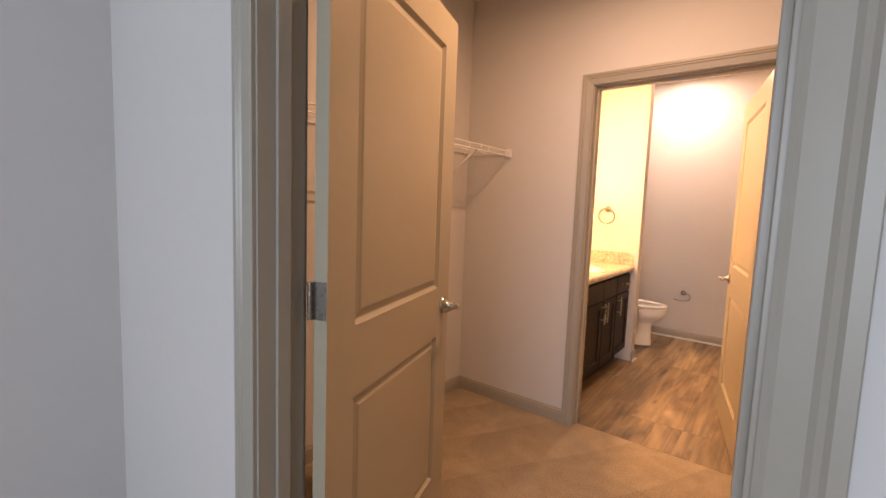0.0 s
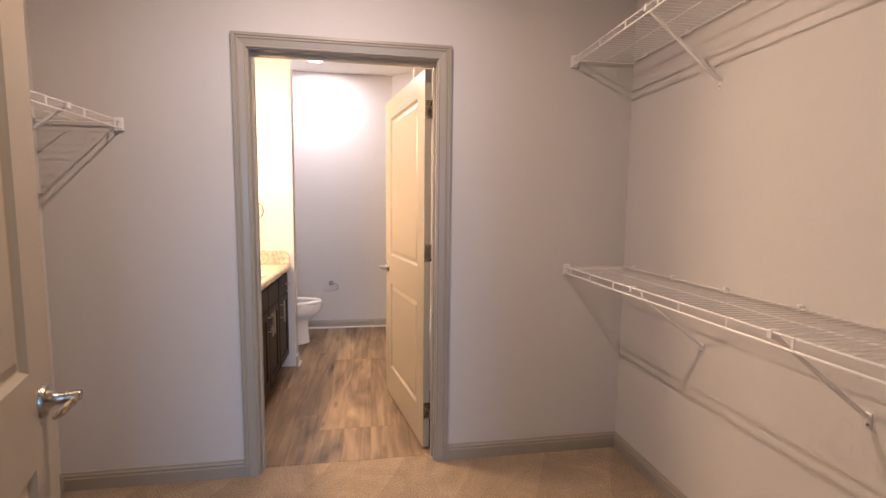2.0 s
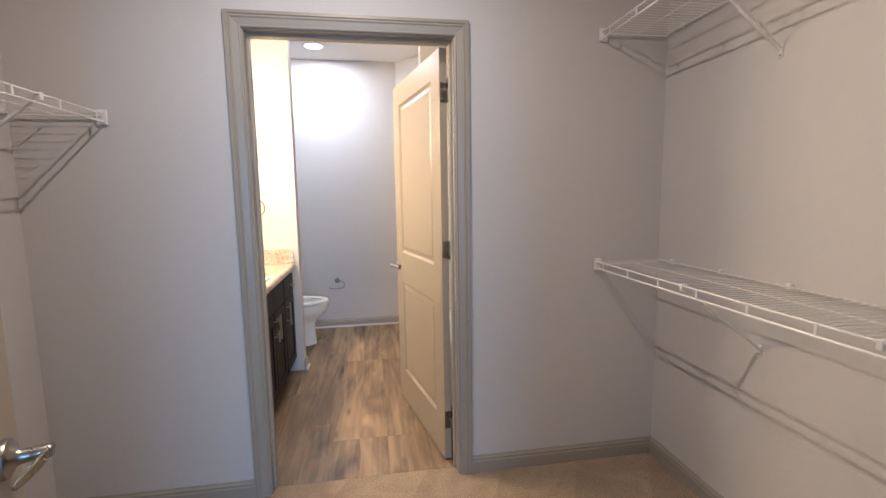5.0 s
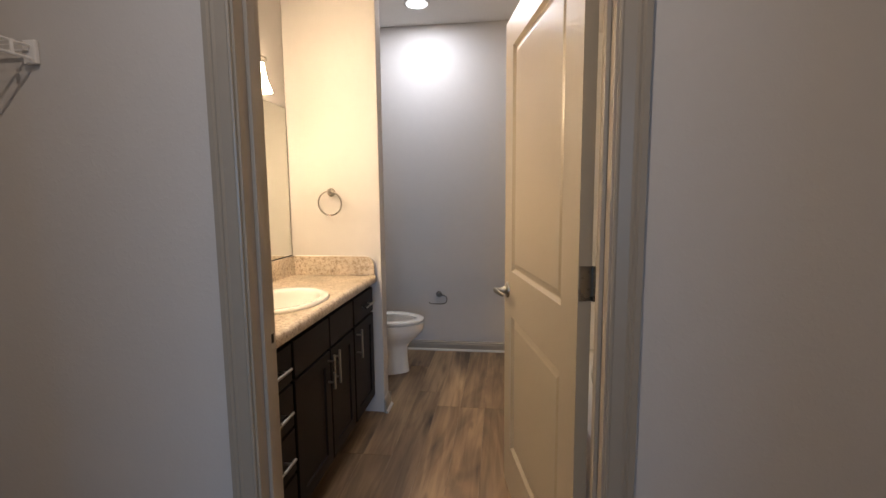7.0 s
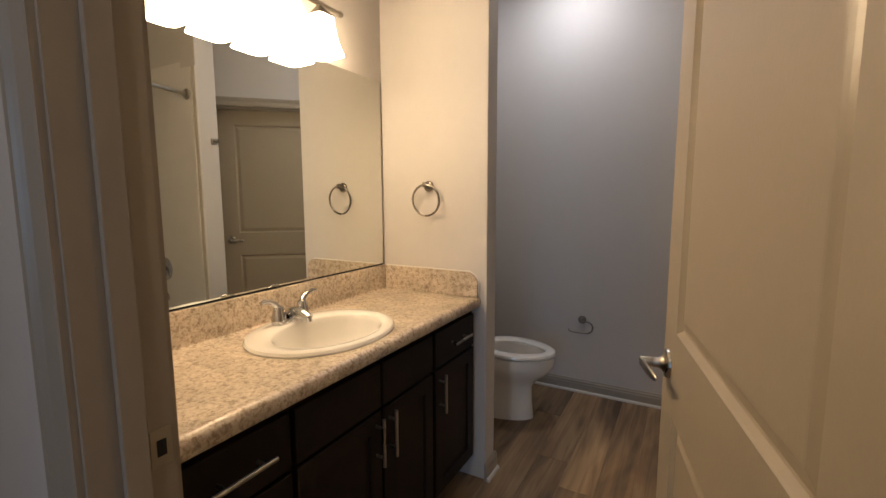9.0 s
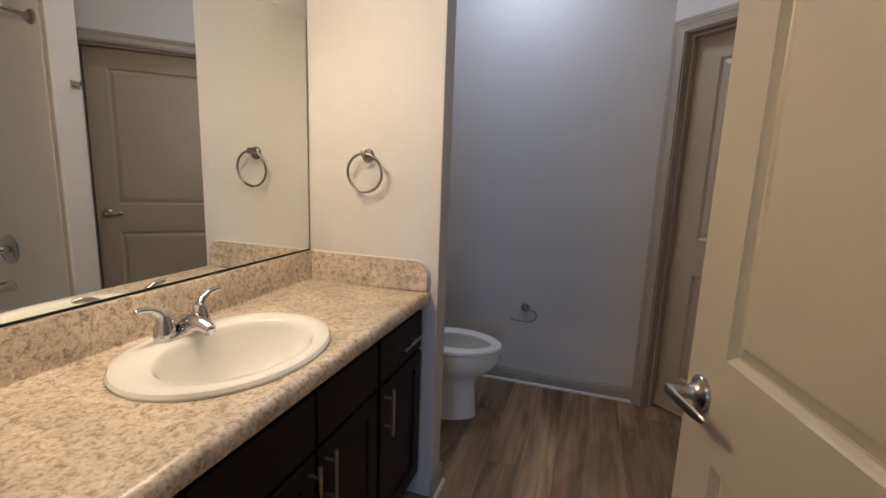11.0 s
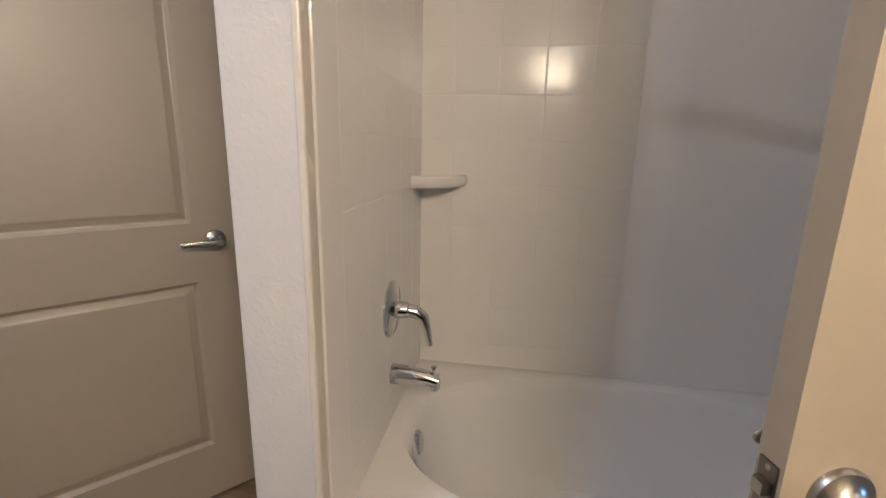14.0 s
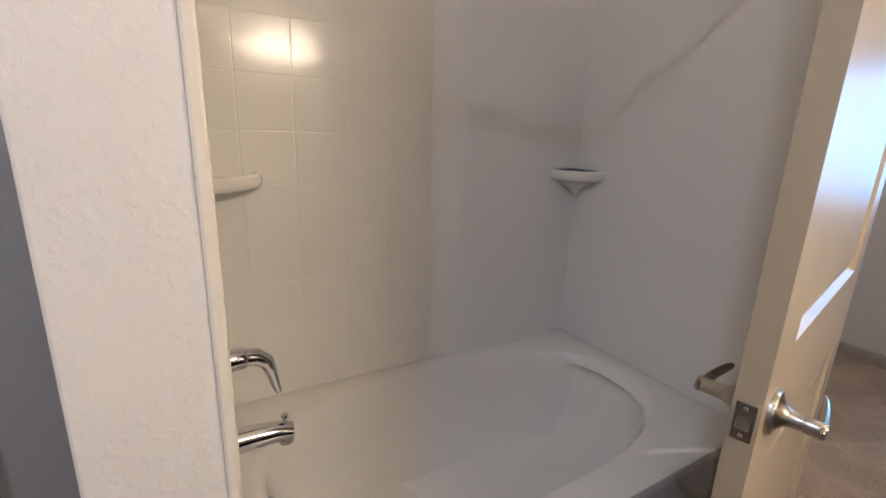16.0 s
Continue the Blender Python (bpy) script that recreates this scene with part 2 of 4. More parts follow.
def laminate_mat():
    m = bpy.data.materials.new("granite_laminate")
    m.use_nodes = True
    nt = m.node_tree
    N, L = nt.nodes, nt.links
    b = N["Principled BSDF"]
    tc = N.new("ShaderNodeTexCoord")
    n1, n2, n3 = (N.new("ShaderNodeTexNoise") for _ in range(3))
    n1.inputs["Scale"].default_value, n1.inputs["Detail"].default_value, n1.inputs["Distortion"].default_value = 58, 5, 0.8
    n2.inputs["Scale"].default_value, n2.inputs["Detail"].default_value, n2.inputs["Distortion"].default_value = 150, 4, 0.6
    n3.inputs["Scale"].default_value, n3.inputs["Detail"].default_value = 9, 2
    for n in (n1, n2, n3):
        L.new(tc.outputs["Object"], n.inputs["Vector"])
    ramp = N.new("ShaderNodeValToRGB")
    e = ramp.color_ramp.elements
    e[0].position, e[0].color = 0.32, (0.20, 0.145, 0.098, 1)
    e[1].position, e[1].color = 0.64, (0.66, 0.585, 0.49, 1)
    for p, c in ((0.42, (0.365, 0.285, 0.208, 1)), (0.50, (0.53, 0.445, 0.35, 1))):
        x = ramp.color_ramp.elements.new(p)
        x.color = c
    mix = N.new("ShaderNodeMix")
    mix.data_type, mix.inputs[0].default_value = "FLOAT", 0.42
    L.new(n1.outputs["Fac"], mix.inputs[2])
    L.new(n2.outputs["Fac"], mix.inputs[3])
    L.new(mix.outputs[0], ramp.inputs["Fac"])
    hsv = N.new("ShaderNodeHueSaturation")
    mr = N.new("ShaderNodeMapRange")
    mr.inputs[1].default_value, mr.inputs[2].default_value, mr.inputs[3].default_value, mr.inputs[4].default_value = 0.35, 0.65, 0.88, 1.12
    L.new(n3.outputs["Fac"], mr.inputs[0])
    L.new(mr.outputs[0], hsv.inputs["Value"])
    L.new(ramp.outputs[0], hsv.inputs["Color"])
    L.new(hsv.outputs[0], b.inputs["Base Color"])
    b.inputs["Roughness"].default_value = 0.3
    bp = N.new("ShaderNodeBump")
    bp.inputs["Strength"].default_value, bp.inputs["Distance"].default_value = 0.5, 0.0004
    L.new(n2.outputs["Fac"], bp.inputs["Height"])
    L.new(bp.outputs[0], b.inputs["Normal"])
    return m


MIRROR, CARPET, PLANK, LAMINATE = mirror_mat(), carpet_mat(), plank_mat(), laminate_mat()

# ---- mesh helpers ----


def part(name, bm, material, parent=None, label="", smooth=False):
    """Links a bmesh as one mesh object, under a thing or a part."""
    bmesh.ops.recalc_face_normals(bm, faces=bm.faces)
    me = bpy.data.meshes.new(name)
    bm.to_mesh(me)
    bm.free()
    me.materials.append(material)
    if smooth:
        for p in me.polygons:
            p.use_smooth = True
        me.set_sharp_from_angle(angle=radians(40))
    ob = new(name, me)
    if parent:
        ob.parent = parent
    if label:
        ob["label"] = label
    return ob


def thing(name, label, category, m=None, group="", kind=""):
    ob = tagged(new(name), label, category, group, kind)
    ob.empty_display_size = 0.1
    if m is not None:
        ob.matrix_world = m
    return ob


def box(bm, x0, x1, y0, y1, z0, z1, bevel=0.0, segs=2):
    b2 = bmesh.new()
    bmesh.ops.create_cube(b2, size=1, matrix=Matrix.LocRotScale(((x0 + x1) / 2, (y0 + y1) / 2, (z0 + z1) / 2), None, (abs(x1 - x0), abs(y1 - y0), abs(z1 - z0))))
    if bevel:
        bmesh.ops.bevel(b2, geom=b2.edges[:], offset=bevel, segments=segs, profile=0.5, affect="EDGES")
    me = bpy.data.meshes.new("tmp")
    b2.to_mesh(me)
    b2.free()
    bm.from_mesh(me)
    bpy.data.meshes.remove(me)
    return bm


def boxes(*args, bevel=0.0):
    bm = bmesh.new()
    for a in args:
        box(bm, *a, bevel=bevel)
    return bm


def tube(bm, points, radius, n=8, caps=True):
    """A round bar along points; radius may be one number or one for each point."""
    pts = [Vector(p) for p in points]
    rad = radius if isinstance(radius, (list, tuple)) else [radius] * len(pts)
    rings, ref = [], None
    for i, p in enumerate(pts):
        d = (pts[min(i + 1, len(pts) - 1)] - pts[max(i - 1, 0)]).normalized()
        if ref is None:
            ref = d.orthogonal().normalized()
        ref = (ref - d * ref.dot(d)).normalized()
        side = d.cross(ref)
        rings.append([bm.verts.new(p + rad[i] * (math.cos(2 * math.pi * k / n) * ref + math.sin(2 * math.pi * k / n) * side)) for k in range(n)])
    for a, b in zip(rings, rings[1:]):
        for k in range(n):
            bm.faces.new((a[k], a[(k + 1) % n], b[(k + 1) % n], b[k]))
    if caps:
        bm.faces.new(rings[0][::-1])
        bm.faces.new(rings[-1])
    return bm


def lathe(bm, profile, m=Matrix(), n=32, sx=1.0, sy=1.0):
    """Turns a profile of (radius, height) round z; sx, sy stretch it to an oval."""
    rings = []
    for r, z in profile:
        if r < 1e-6:
            rings.append([bm.verts.new(m @ Vector((0, 0, z)))])
        else:
            rings.append([bm.verts.new(m @ Vector((sx * r * math.cos(2 * math.pi * k / n), sy * r * math.sin(2 * math.pi * k / n), z))) for k in range(n)])
    for a, b in zip(rings, rings[1:]):
        for k in range(n):
            f = []
            for v in (a[k % len(a)], a[(k + 1) % len(a)], b[(k + 1) % len(b)], b[k % len(b)]):
                if v not in f:
                    f.append(v)
            if len(f) > 2:
                bm.faces.new(f)
    return bm


def extrude(bm, section, m0, m1, closed=True):
    """Sweeps a section of 2D points (in the x and y of each pose) from pose m0 to pose m1, with end caps."""
    a = [bm.verts.new(m0 @ Vector((x, y, 0))) for x, y in section]
    b = [bm.verts.new(m1 @ Vector((x, y, 0))) for x, y in section]
    k = len(section)
    for i in range(k if closed else k - 1):
        bm.faces.new((a[i], a[(i + 1) % k], b[(i + 1) % k], b[i]))
    if closed:
        bm.faces.new(a[::-1])
        bm.faces.new(b)
    return bm


def loft(bm, rings, cap0=True, cap1=True):
    """Joins closed rings of equal length."""
    rr = [[bm.verts.new(Vector(p)) for p in r] for r in rings]
    n = len(rr[0])
    for a, b in zip(rr, rr[1:]):
        for k in range(n):
            bm.faces.new((a[k], a[(k + 1) % n], b[(k + 1) % n], b[k]))
    if cap0:
        bm.faces.new(rr[0][::-1])
    if cap1:
        bm.faces.new(rr[-1])
    return bm


# ---- the setting: floors, walls, ceiling ----
def structure(name, bm, material, label, category, smooth=False):
    return tagged(part(name, bm, material, None, "", smooth), label, category, kind="structure")


structure("floor_closet", boxes((X_LEFT - 0.12, X_RIGHT + 0.12, Y_BED + 0.02, 2.735, -0.12, 0.0)), CARPET, "tan cut-pile carpet with vacuum and foot marks", "carpet")
structure("floor_bedroom", boxes((BED_X0 - 0.1, BED_X1 + 0.1, BED_Y0 - 0.1, Y_BED + 0.02, -0.12, 0.0)), CARPET, "tan cut-pile bedroom carpet", "carpet")
floor_bath = structure("floor_bathroom", boxes((-1.6, 2.0, 2.735, 6.6, -0.12, -0.006)), mat("underlay", (0.05, 0.035, 0.025), 0.8, vary=0.1), "brown wood-look vinyl plank bathroom floor", "floor")

structure("wall_closet_front", boxes((BED_X0 - 0.1, X_A1 - 0.02, Y_BED, Y_CLO, 0, H), (X_B1 + 0.02, BED_X1 + 0.1, Y_BED, Y_CLO, 0, H), (X_A1 - 0.02, X_B1 + 0.02, Y_BED, Y_CLO, DOOR_H + 0.02, H)), WALL, "pale greige painted wall between bedroom and closet", "wall")
structure("wall_closet_back", boxes((X_LEFT - 0.12, X_A - 0.02, Y_MID, Y_BATH, 0, H), (X_B + 0.02, X_RIGHT + 0.12, Y_MID, Y_BATH, 0, H), (X_A - 0.02, X_B + 0.02, Y_MID, Y_BATH, DOOR_H + 0.02, H)), WALL, "pale greige painted wall between closet and bathroom", "wall")
structure("wall_closet_left", boxes((X_LEFT - 0.12, X_LEFT, Y_CLO, Y_MID, 0, H)), WALL, "pale greige painted closet side wall", "wall")
structure("wall_closet_right", boxes((X_RIGHT, X_RIGHT + 0.12, Y_CLO, Y_MID, 0, H)), WALL, "pale greige painted closet wall behind wire shelves", "wall")
structure("wall_vanity", boxes((X_MIR - 0.12, X_MIR, Y_BATH, Y_BACK + 0.12, 0, H)), WALL, "pale painted wall behind vanity and toilet", "wall")
structure("wall_wing", boxes((X_MIR, X_WING, Y_WING, Y_WING2, 0, H), bevel=0.004), WALL, "short painted wall between vanity and toilet", "wall")
structure("wall_bathroom_back", boxes((X_MIR, -0.035, Y_BACK, Y_BACK + 0.12, 0, H)), WALL, "pale grey painted wall beside the toilet", "wall")
structure("wall_tub_nib", boxes((X_NIB, 1.30, Y_TUB - 0.016, Y_NIB2, 0, H), bevel=0.004), WALL_KNOCKDOWN, "textured white wall end beside the bathtub", "wall")
structure("wall_tub_back", boxes((X_TUBW, X_RIGHT + 0.12, Y_BATH, Y_TUB, 0, H)), WALL, "painted wall behind the bathtub", "wall")

DIAG = pose(-0.035, Y_BACK, 0, 0, 0, -45)   # x along the slanted wall, y out of the room
D0, D1, D_LEN = 0.078, 0.932, 1.50
bm = boxes((0, D0 - 0.02, 0, 0.12, 0, H), (D1 + 0.02, D_LEN, 0, 0.12, 0, H), (D0 - 0.02, D1 + 0.02, 0, 0.12, DOOR_H + 0.02, H))
ob = structure("wall_diagonal", bm, WALL, "slanted painted wall with the hall door", "wall")
ob.matrix_world = DIAG
# added walls, out of view, shut light out behind the ajar door
structure("wall_hall", boxes((0.0, 2.0, 6.45, 6.57, 0, H), (1.95, 2.07, 4.3, 6.45, 0, H), (-0.1, 0.0, Y_BACK + 0.12, 6.57, 0, H)), WALL, "unseen hall walls added to keep the slanted door's gap dark", "wall")
structure("ceiling_main", boxes((-1.95, 2.1, Y_BED, 6.6, H, H + 0.1)), CEIL, "white textured ceiling of closet and bathroom", "ceiling")
structure("ceiling_bedroom", boxes((BED_X0 - 0.1, BED_X1 + 0.1, BED_Y0 - 0.1, Y_BED, H, H + 0.1)), CEIL, "white bedroom ceiling", "ceiling")
structure("wall_bedroom_left", boxes((BED_X0 - 0.12, BED_X0, BED_Y0, Y_BED, 0, H)), WALL, "pale greige bedroom side wall", "wall")
structure("wall_bedroom_right", boxes((BED_X1, BED_X1 + 0.12, BED_Y0, Y_BED, 0, H)), WALL, "pale greige bedroom side wall", "wall")
structure("wall_bedroom_window", boxes((BED_X0, -0.6, BED_Y0 - 0.12, BED_Y0, 0, H), (1.1, BED_X1, BED_Y0 - 0.12, BED_Y0, 0, H), (-0.6, 1.1, BED_Y0 - 0.12, BED_Y0, 0, 0.7), (-0.6, 1.1, BED_Y0 - 0.12, BED_Y0, 2.2, H)), WALL, "bedroom wall with a window", "wall")

# ---- trim ----
CASING = [(0.76 * u, v) for u, v in [(0.0, 0.0), (0.0, 0.010), (0.006, 0.012), (0.012, 0.010), (0.020, 0.011), (0.045, 0.014), (0.052, 0.018), (0.060, 0.016), (0.066, 0.020), (0.082, 0.020), (0.084, 0.017), (0.084, 0.0)]]


def casing(parent, w, h, m, mirror=False):
    """Mitred moulding round an opening w by h whose lower left corner is the origin of m; x along the wall, y into the wall."""
    def piece(name, ends):
        bm = bmesh.new()
        rows = []
        for cx, cz, ox, oz in ends:
            rows.append([(m @ Vector((cx + ox * a, -d, cz + oz * a))) for a, d in CASING])
        loft(bm, rows)
        part(name, bm, TRIM, parent)
    r = 0.006
    piece("casing_left", [(-r, 0, -1, 0), (-r, h + r, -1, 1)])
    piece("casing_head", [(-r, h + r, -1, 1), (w + r, h + r, 1, 1)])
    piece("casing_right", [(w + r, 0, 1, 0), (w + r, h + r, 1, 1)])


def door_frame(name, w, h, depth, m, leaf_side, both=True):
    """Jambs, stops and casings lining an opening. m: lower left corner on the near face; leaf_side: depth at which the leaf's near face stands."""
    fr = thing(name, "taupe painted moulded door casing and jamb", "door frame", m, kind="structure")
    part("jamb_left", boxes((-0.018, 0, -0.001, depth + 0.001, 0, h), bevel=0.001), TRIM, fr)
    part("jamb_right", boxes((w, w + 0.018, -0.001, depth + 0.001, 0, h), bevel=0.001), TRIM, fr)
    part("jamb_head", boxes((-0.018, w + 0.018, -0.001, depth + 0.001, h, h + 0.018), bevel=0.001), TRIM, fr)
    s0, s1 = leaf_side
    part("stop_left", boxes((0, 0.011, s0, s1, 0, h - 0.011), bevel=0.002), TRIM, fr)
    part("stop_right", boxes((w - 0.011, w, s0, s1, 0, h - 0.011), bevel=0.002), TRIM, fr)
    part("stop_head", boxes((0, w, s0, s1, h - 0.011, h), bevel=0.002), TRIM, fr)
    casing(fr, w, h, Matrix())
    if both:
        casing(fr, w, h, Matrix.Translation((w, depth, 0)) @ pose(0, 0, 0, 0, 0, 180))
    return fr


OW = X_B - X_A
frame_closet = door_frame("door_frame_1", X_B1 - X_A1, DOOR_H, Y_CLO - Y_BED, pose(X_A1, Y_BED, 0), (0.040, 0.074))
frame_bath = door_frame("door_frame_2", OW, DOOR_H, Y_BATH - Y_MID, pose(X_A, Y_MID, 0), (0.040, 0.074))
frame_hall = door_frame("door_frame_3", D1 - D0, DOOR_H, 0.12, DIAG @ pose(D0, 0, 0), (0.045, 0.080))

BASE = [(0, 0), (0.013, 0), (0.013, 0.055), (0.010, 0.062), (0.011, 0.070), (0.006, 0.078), (0.004, 0.086), (0, 0.086)]


def baseboard(ax, ay, bx, by, shoe=False, material=None):
    """Skirting along the wall from a to b, the room on its left."""
    d = Vector((bx - ax, by - ay, 0))
    ang = math.degrees(math.atan2(d.y, d.x))
    m = pose(ax, ay, 0, 0, 0, ang)
    turn = Matrix(((0, 0, 1, 0), (1, 0, 0, 0), (0, 1, 0, 0), (0, 0, 0, 1)))   # section x -> away from the wall, y -> up
    bm = bmesh.new()
    extrude(bm, BASE, m @ turn, m @ Matrix.Translation((d.length, 0, 0)) @ turn)
    ob = structure("baseboard", bm, material or TRIM, "moulded taupe painted baseboard", "baseboard")
    if shoe:
        bm = bmesh.new()
        sec = [(0.0132, 0), (0.026, 0), (0.0255, 0.006), (0.022, 0.011), (0.017, 0.014), (0.0132, 0.0145)]
        extrude(bm, sec, m @ turn, m @ Matrix.Translation((d.length, 0, 0)) @ turn)
        part("shoe_moulding", bm, SHOE, ob, "white quarter-round shoe moulding")
    return ob


CO = 0.071   # casing reach past the jamb
baseboard(X_LEFT, Y_MID, X_LEFT, Y_CLO)
baseboard(X_A - CO, Y_MID, X_LEFT, Y_MID)
baseboard(X_RIGHT, Y_MID, X_B + CO, Y_MID)
baseboard(X_RIGHT, Y_CLO, X_RIGHT, Y_MID)
baseboard(X_LEFT, Y_CLO, X_A1 - CO, Y_CLO)
baseboard(X_B1 + CO, Y_CLO, X_RIGHT, Y_CLO)
baseboard(BED_X0, Y_BED, BED_X0, BED_Y0)
baseboard(X_A1 - CO, Y_BED, BED_X0, Y_BED)
baseboard(BED_X1, Y_BED, X_B1 + CO, Y_BED)
baseboard(-0.035, Y_BACK, X_MIR, Y_BACK, True)
baseboard(X_MIR, Y_BACK, X_MIR, Y_WING2, True)
baseboard(X_MIR, Y_WING2, X_WING + 0.013, Y_WING2, True)
baseboard(X_WING, Y_WING2 + 0.013, X_WING, Y_WING - 0.013, True)

# ---- doors ----
DOOR_T, LEAF_H = 0.035, 2.018


def panel_side(bm, w, h, y, sign, xs, zs):
    """One face of a moulded door: flat stiles and rails round sunken panels with sloped sticking."""
    gx, gz = [0, xs[0], xs[1], w], [0, zs[0], zs[1], zs[2], zs[3], h]
    def quad(pts):
        bm.faces.new([bm.verts.new(p) for p in pts])
    for i in range(3):
        for k in range(5):
            x0, x1, z0, z1 = gx[i], gx[i + 1], gz[k], gz[k + 1]
            if i == 1 and k in (1, 3):
                rings = []
                for inset, deep in ((0, 0), (0.003, 0.004), (0.010, 0.0115), (0.014, 0.0125), (0.030, 0.0080), (0.036, 0.0055), (0.040, 0.005)):
                    yy = y + sign * deep
                    rings.append([(x0 + inset, yy, z0 + inset), (x1 - inset, yy, z0 + inset), (x1 - inset, yy, z1 - inset), (x0 + inset, yy, z1 - inset)])
                loft(bm, rings, cap0=False)
            else:
                quad([(x0, y, z0), (x1, y, z0), (x1, y, z1), (x0, y, z1)])


def lever(parent, m):
    """Round rose, cylindrical neck and a flat tapered lever; m: centre of the rose on the door face, z out of the door, x the way the lever points."""
    bm = bmesh.new()
    lathe(bm, [(0, 0), (0.034, 0), (0.034, 0.004), (0.032, 0.008), (0.024, 0.010), (0.016, 0.016), (0.0125, 0.024), (0.0118, 0.036), (0.0110, 0.0365), (0.0110, 0.038), (0.0118, 0.0385), (0.0118, 0.060), (0.010, 0.063), (0, 0.063)], m, 32)
    part("rose", bm, NICKEL, parent, smooth=True)
    bm = bmesh.new()
    rings = []
    for x, zc, hh, tt in ((-0.016, 0.060, 0.005, 0.0025), (-0.010, 0.059, 0.0095, 0.0045), (0.004, 0.0575, 0.0105, 0.0058), (0.03, 0.056, 0.0105, 0.0050), (0.06, 0.053, 0.0100, 0.0042), (0.085, 0.049, 0.0090, 0.0038), (0.102, 0.045, 0.0070, 0.0034), (0.108, 0.0435, 0.0035, 0.0022)):
        rings.append([m @ Vector((x, hh * u, zc + tt * v)) for u, v in ((-1, 0), (-0.8, 0.7), (-0.3, 1), (0.3, 1), (0.8, 0.7), (1, 0), (0.8, -0.7), (0.3, -1), (-0.3, -1), (-0.8, -0.7))])
    loft(bm, rings)
    part("lever", bm, NICKEL, parent, smooth=True)


def door(name, m, label, DOOR_W=0.812, hinges=(0.22, 1.088, 1.83), zl=0.925):
    """Two-panel moulded leaf. Its hinge edge is the z axis of m, x towards the latch, thickness from y = 0 to -DOOR_T; the hinge pins stand at y = 0."""
    d = thing(name, label, "door", m)
    bm = bmesh.new()
    z0 = 0.012
    xs, zs = (0.124, DOOR_W - 0.124), (0.205, 0.797, 0.990, 1.897)
    panel_side(bm, DOOR_W, LEAF_H, 0, -1, xs, zs)
    panel_side(bm, DOOR_W, LEAF_H, -DOOR_T, 1, xs, zs)
    for a, b in (((0, 0), (DOOR_W, 0)), ((DOOR_W, 0), (DOOR_W, LEAF_H)), ((DOOR_W, LEAF_H), (0, LEAF_H)), ((0, LEAF_H), (0, 0))):
        bm.faces.new([bm.verts.new(p) for p in ((a[0], 0, a[1]), (b[0], 0, b[1]), (b[0], -DOOR_T, b[1]), (a[0], -DOOR_T, a[1]))])
    bmesh.ops.remove_doubles(bm, verts=bm.verts, dist=0.0001)
    bmesh.ops.translate(bm, verts=bm.verts, vec=(0, 0, z0))
    leaf = part("leaf", bm, DOORP, d)
    lever(d, Matrix.Translation((DOOR_W - 0.062, 0, zl)) @ Matrix(((-1, 0, 0, 0), (0, 0, 1, 0), (0, 1, 0, 0), (0, 0, 0, 1))))
    lever(d, Matrix.Translation((DOOR_W - 0.062, -DOOR_T, zl)) @ Matrix(((-1, 0, 0, 0), (0, 0, -1, 0), (0, 1, 0, 0), (0, 0, 0, 1))))
    bm = boxes((DOOR_W - 0.001, DOOR_W + 0.0022, -0.030, -0.005, zl - 0.028, zl + 0.028), bevel=0.0008)
    plate = part("latch_plate", bm, DARKMETAL, d)
    bm = bmesh.new()
    for dz in (-0.021, 0.021):
        lathe(bm, [(0, 0.0012), (0.0026, 0.0009), (0.0034, 0.0)], Matrix.Translation((DOOR_W + 0.0022, -0.0175, zl + dz)) @ Matrix(((0, 0, 1, 0), (1, 0, 0, 0), (0, 1, 0, 0), (0, 0, 0, 1))), 10)
    part("screws", bm, NICKEL, plate, smooth=True)
    bm = bmesh.new()
    sec = [(-0.0085, -0.007), (0.0085, -0.007), (0.0085, 0.007), (-0.0085, 0.007)]
    loft(bm, [[(DOOR_W + 0.002, -0.0175 + a, zl + b) for a, b in sec], [(DOOR_W + 0.006, -0.0175 + a, zl + b) for a, b in sec], [(DOOR_W + 0.012, -0.0175 - abs(a) * 0 + 0.006 if a > 0 else -0.0175 + a, zl + b) for a, b in sec]])
    part("latch_bolt", bm, NICKEL, plate)
    for hz in hinges:
        bm = boxes((-0.0025, 0.0005, -0.033, 0.0, hz - 0.045, hz + 0.045), (-0.009, -0.0005, -0.0005, 0.002, hz - 0.045, hz + 0.045), bevel=0.0006)
        hg = part("hinge", bm, SHADED_NICKEL, d)
        bm = bmesh.new()
        for k in range(5):
            tube(bm, [(-0.009, 0.005, hz - 0.045 + k * 0.018 + 0.0006), (-0.009, 0.005, hz - 0.045 + (k + 1) * 0.018 - 0.0006)], 0.0062, 12)
        part("knuckle", bm, SHADED_NICKEL, hg, smooth=True)
        bm = bmesh.new()
        for k, (a, b) in enumerate(((-0.008, 0.03), (-0.024, 0.015), (-0.008, -0.015), (-0.024, -0.03))):
            lathe(bm, [(0.0, -0.0034), (0.0035, -0.0030), (0.0038, -0.0024)], Matrix.Translation((0, a, hz + b)) @ Matrix(((0, 0, 1, 0), (1, 0, 0, 0), (0, 1, 0, 0), (0, 0, 0, 1))), 8)
        part("screws", bm, DARKMETAL, hg)
    return d


# bathroom door: hinged beside the tub, swung into the bathroom; built mirrored so that its pins are on the bathroom side
ang = 101.7
flip = Matrix.Diagonal((1, -1, 1, 1))
d1 = door("door_1", pose(X_B - 0.011, Y_BATH + 0.004, 0, 0, 0, ang), "open cream painted two-panel bathroom door, nickel lever", 0.847, zl=0.912)
for c in d1.children_recursive:
    c.data.transform(flip)
    c.data.flip_normals()
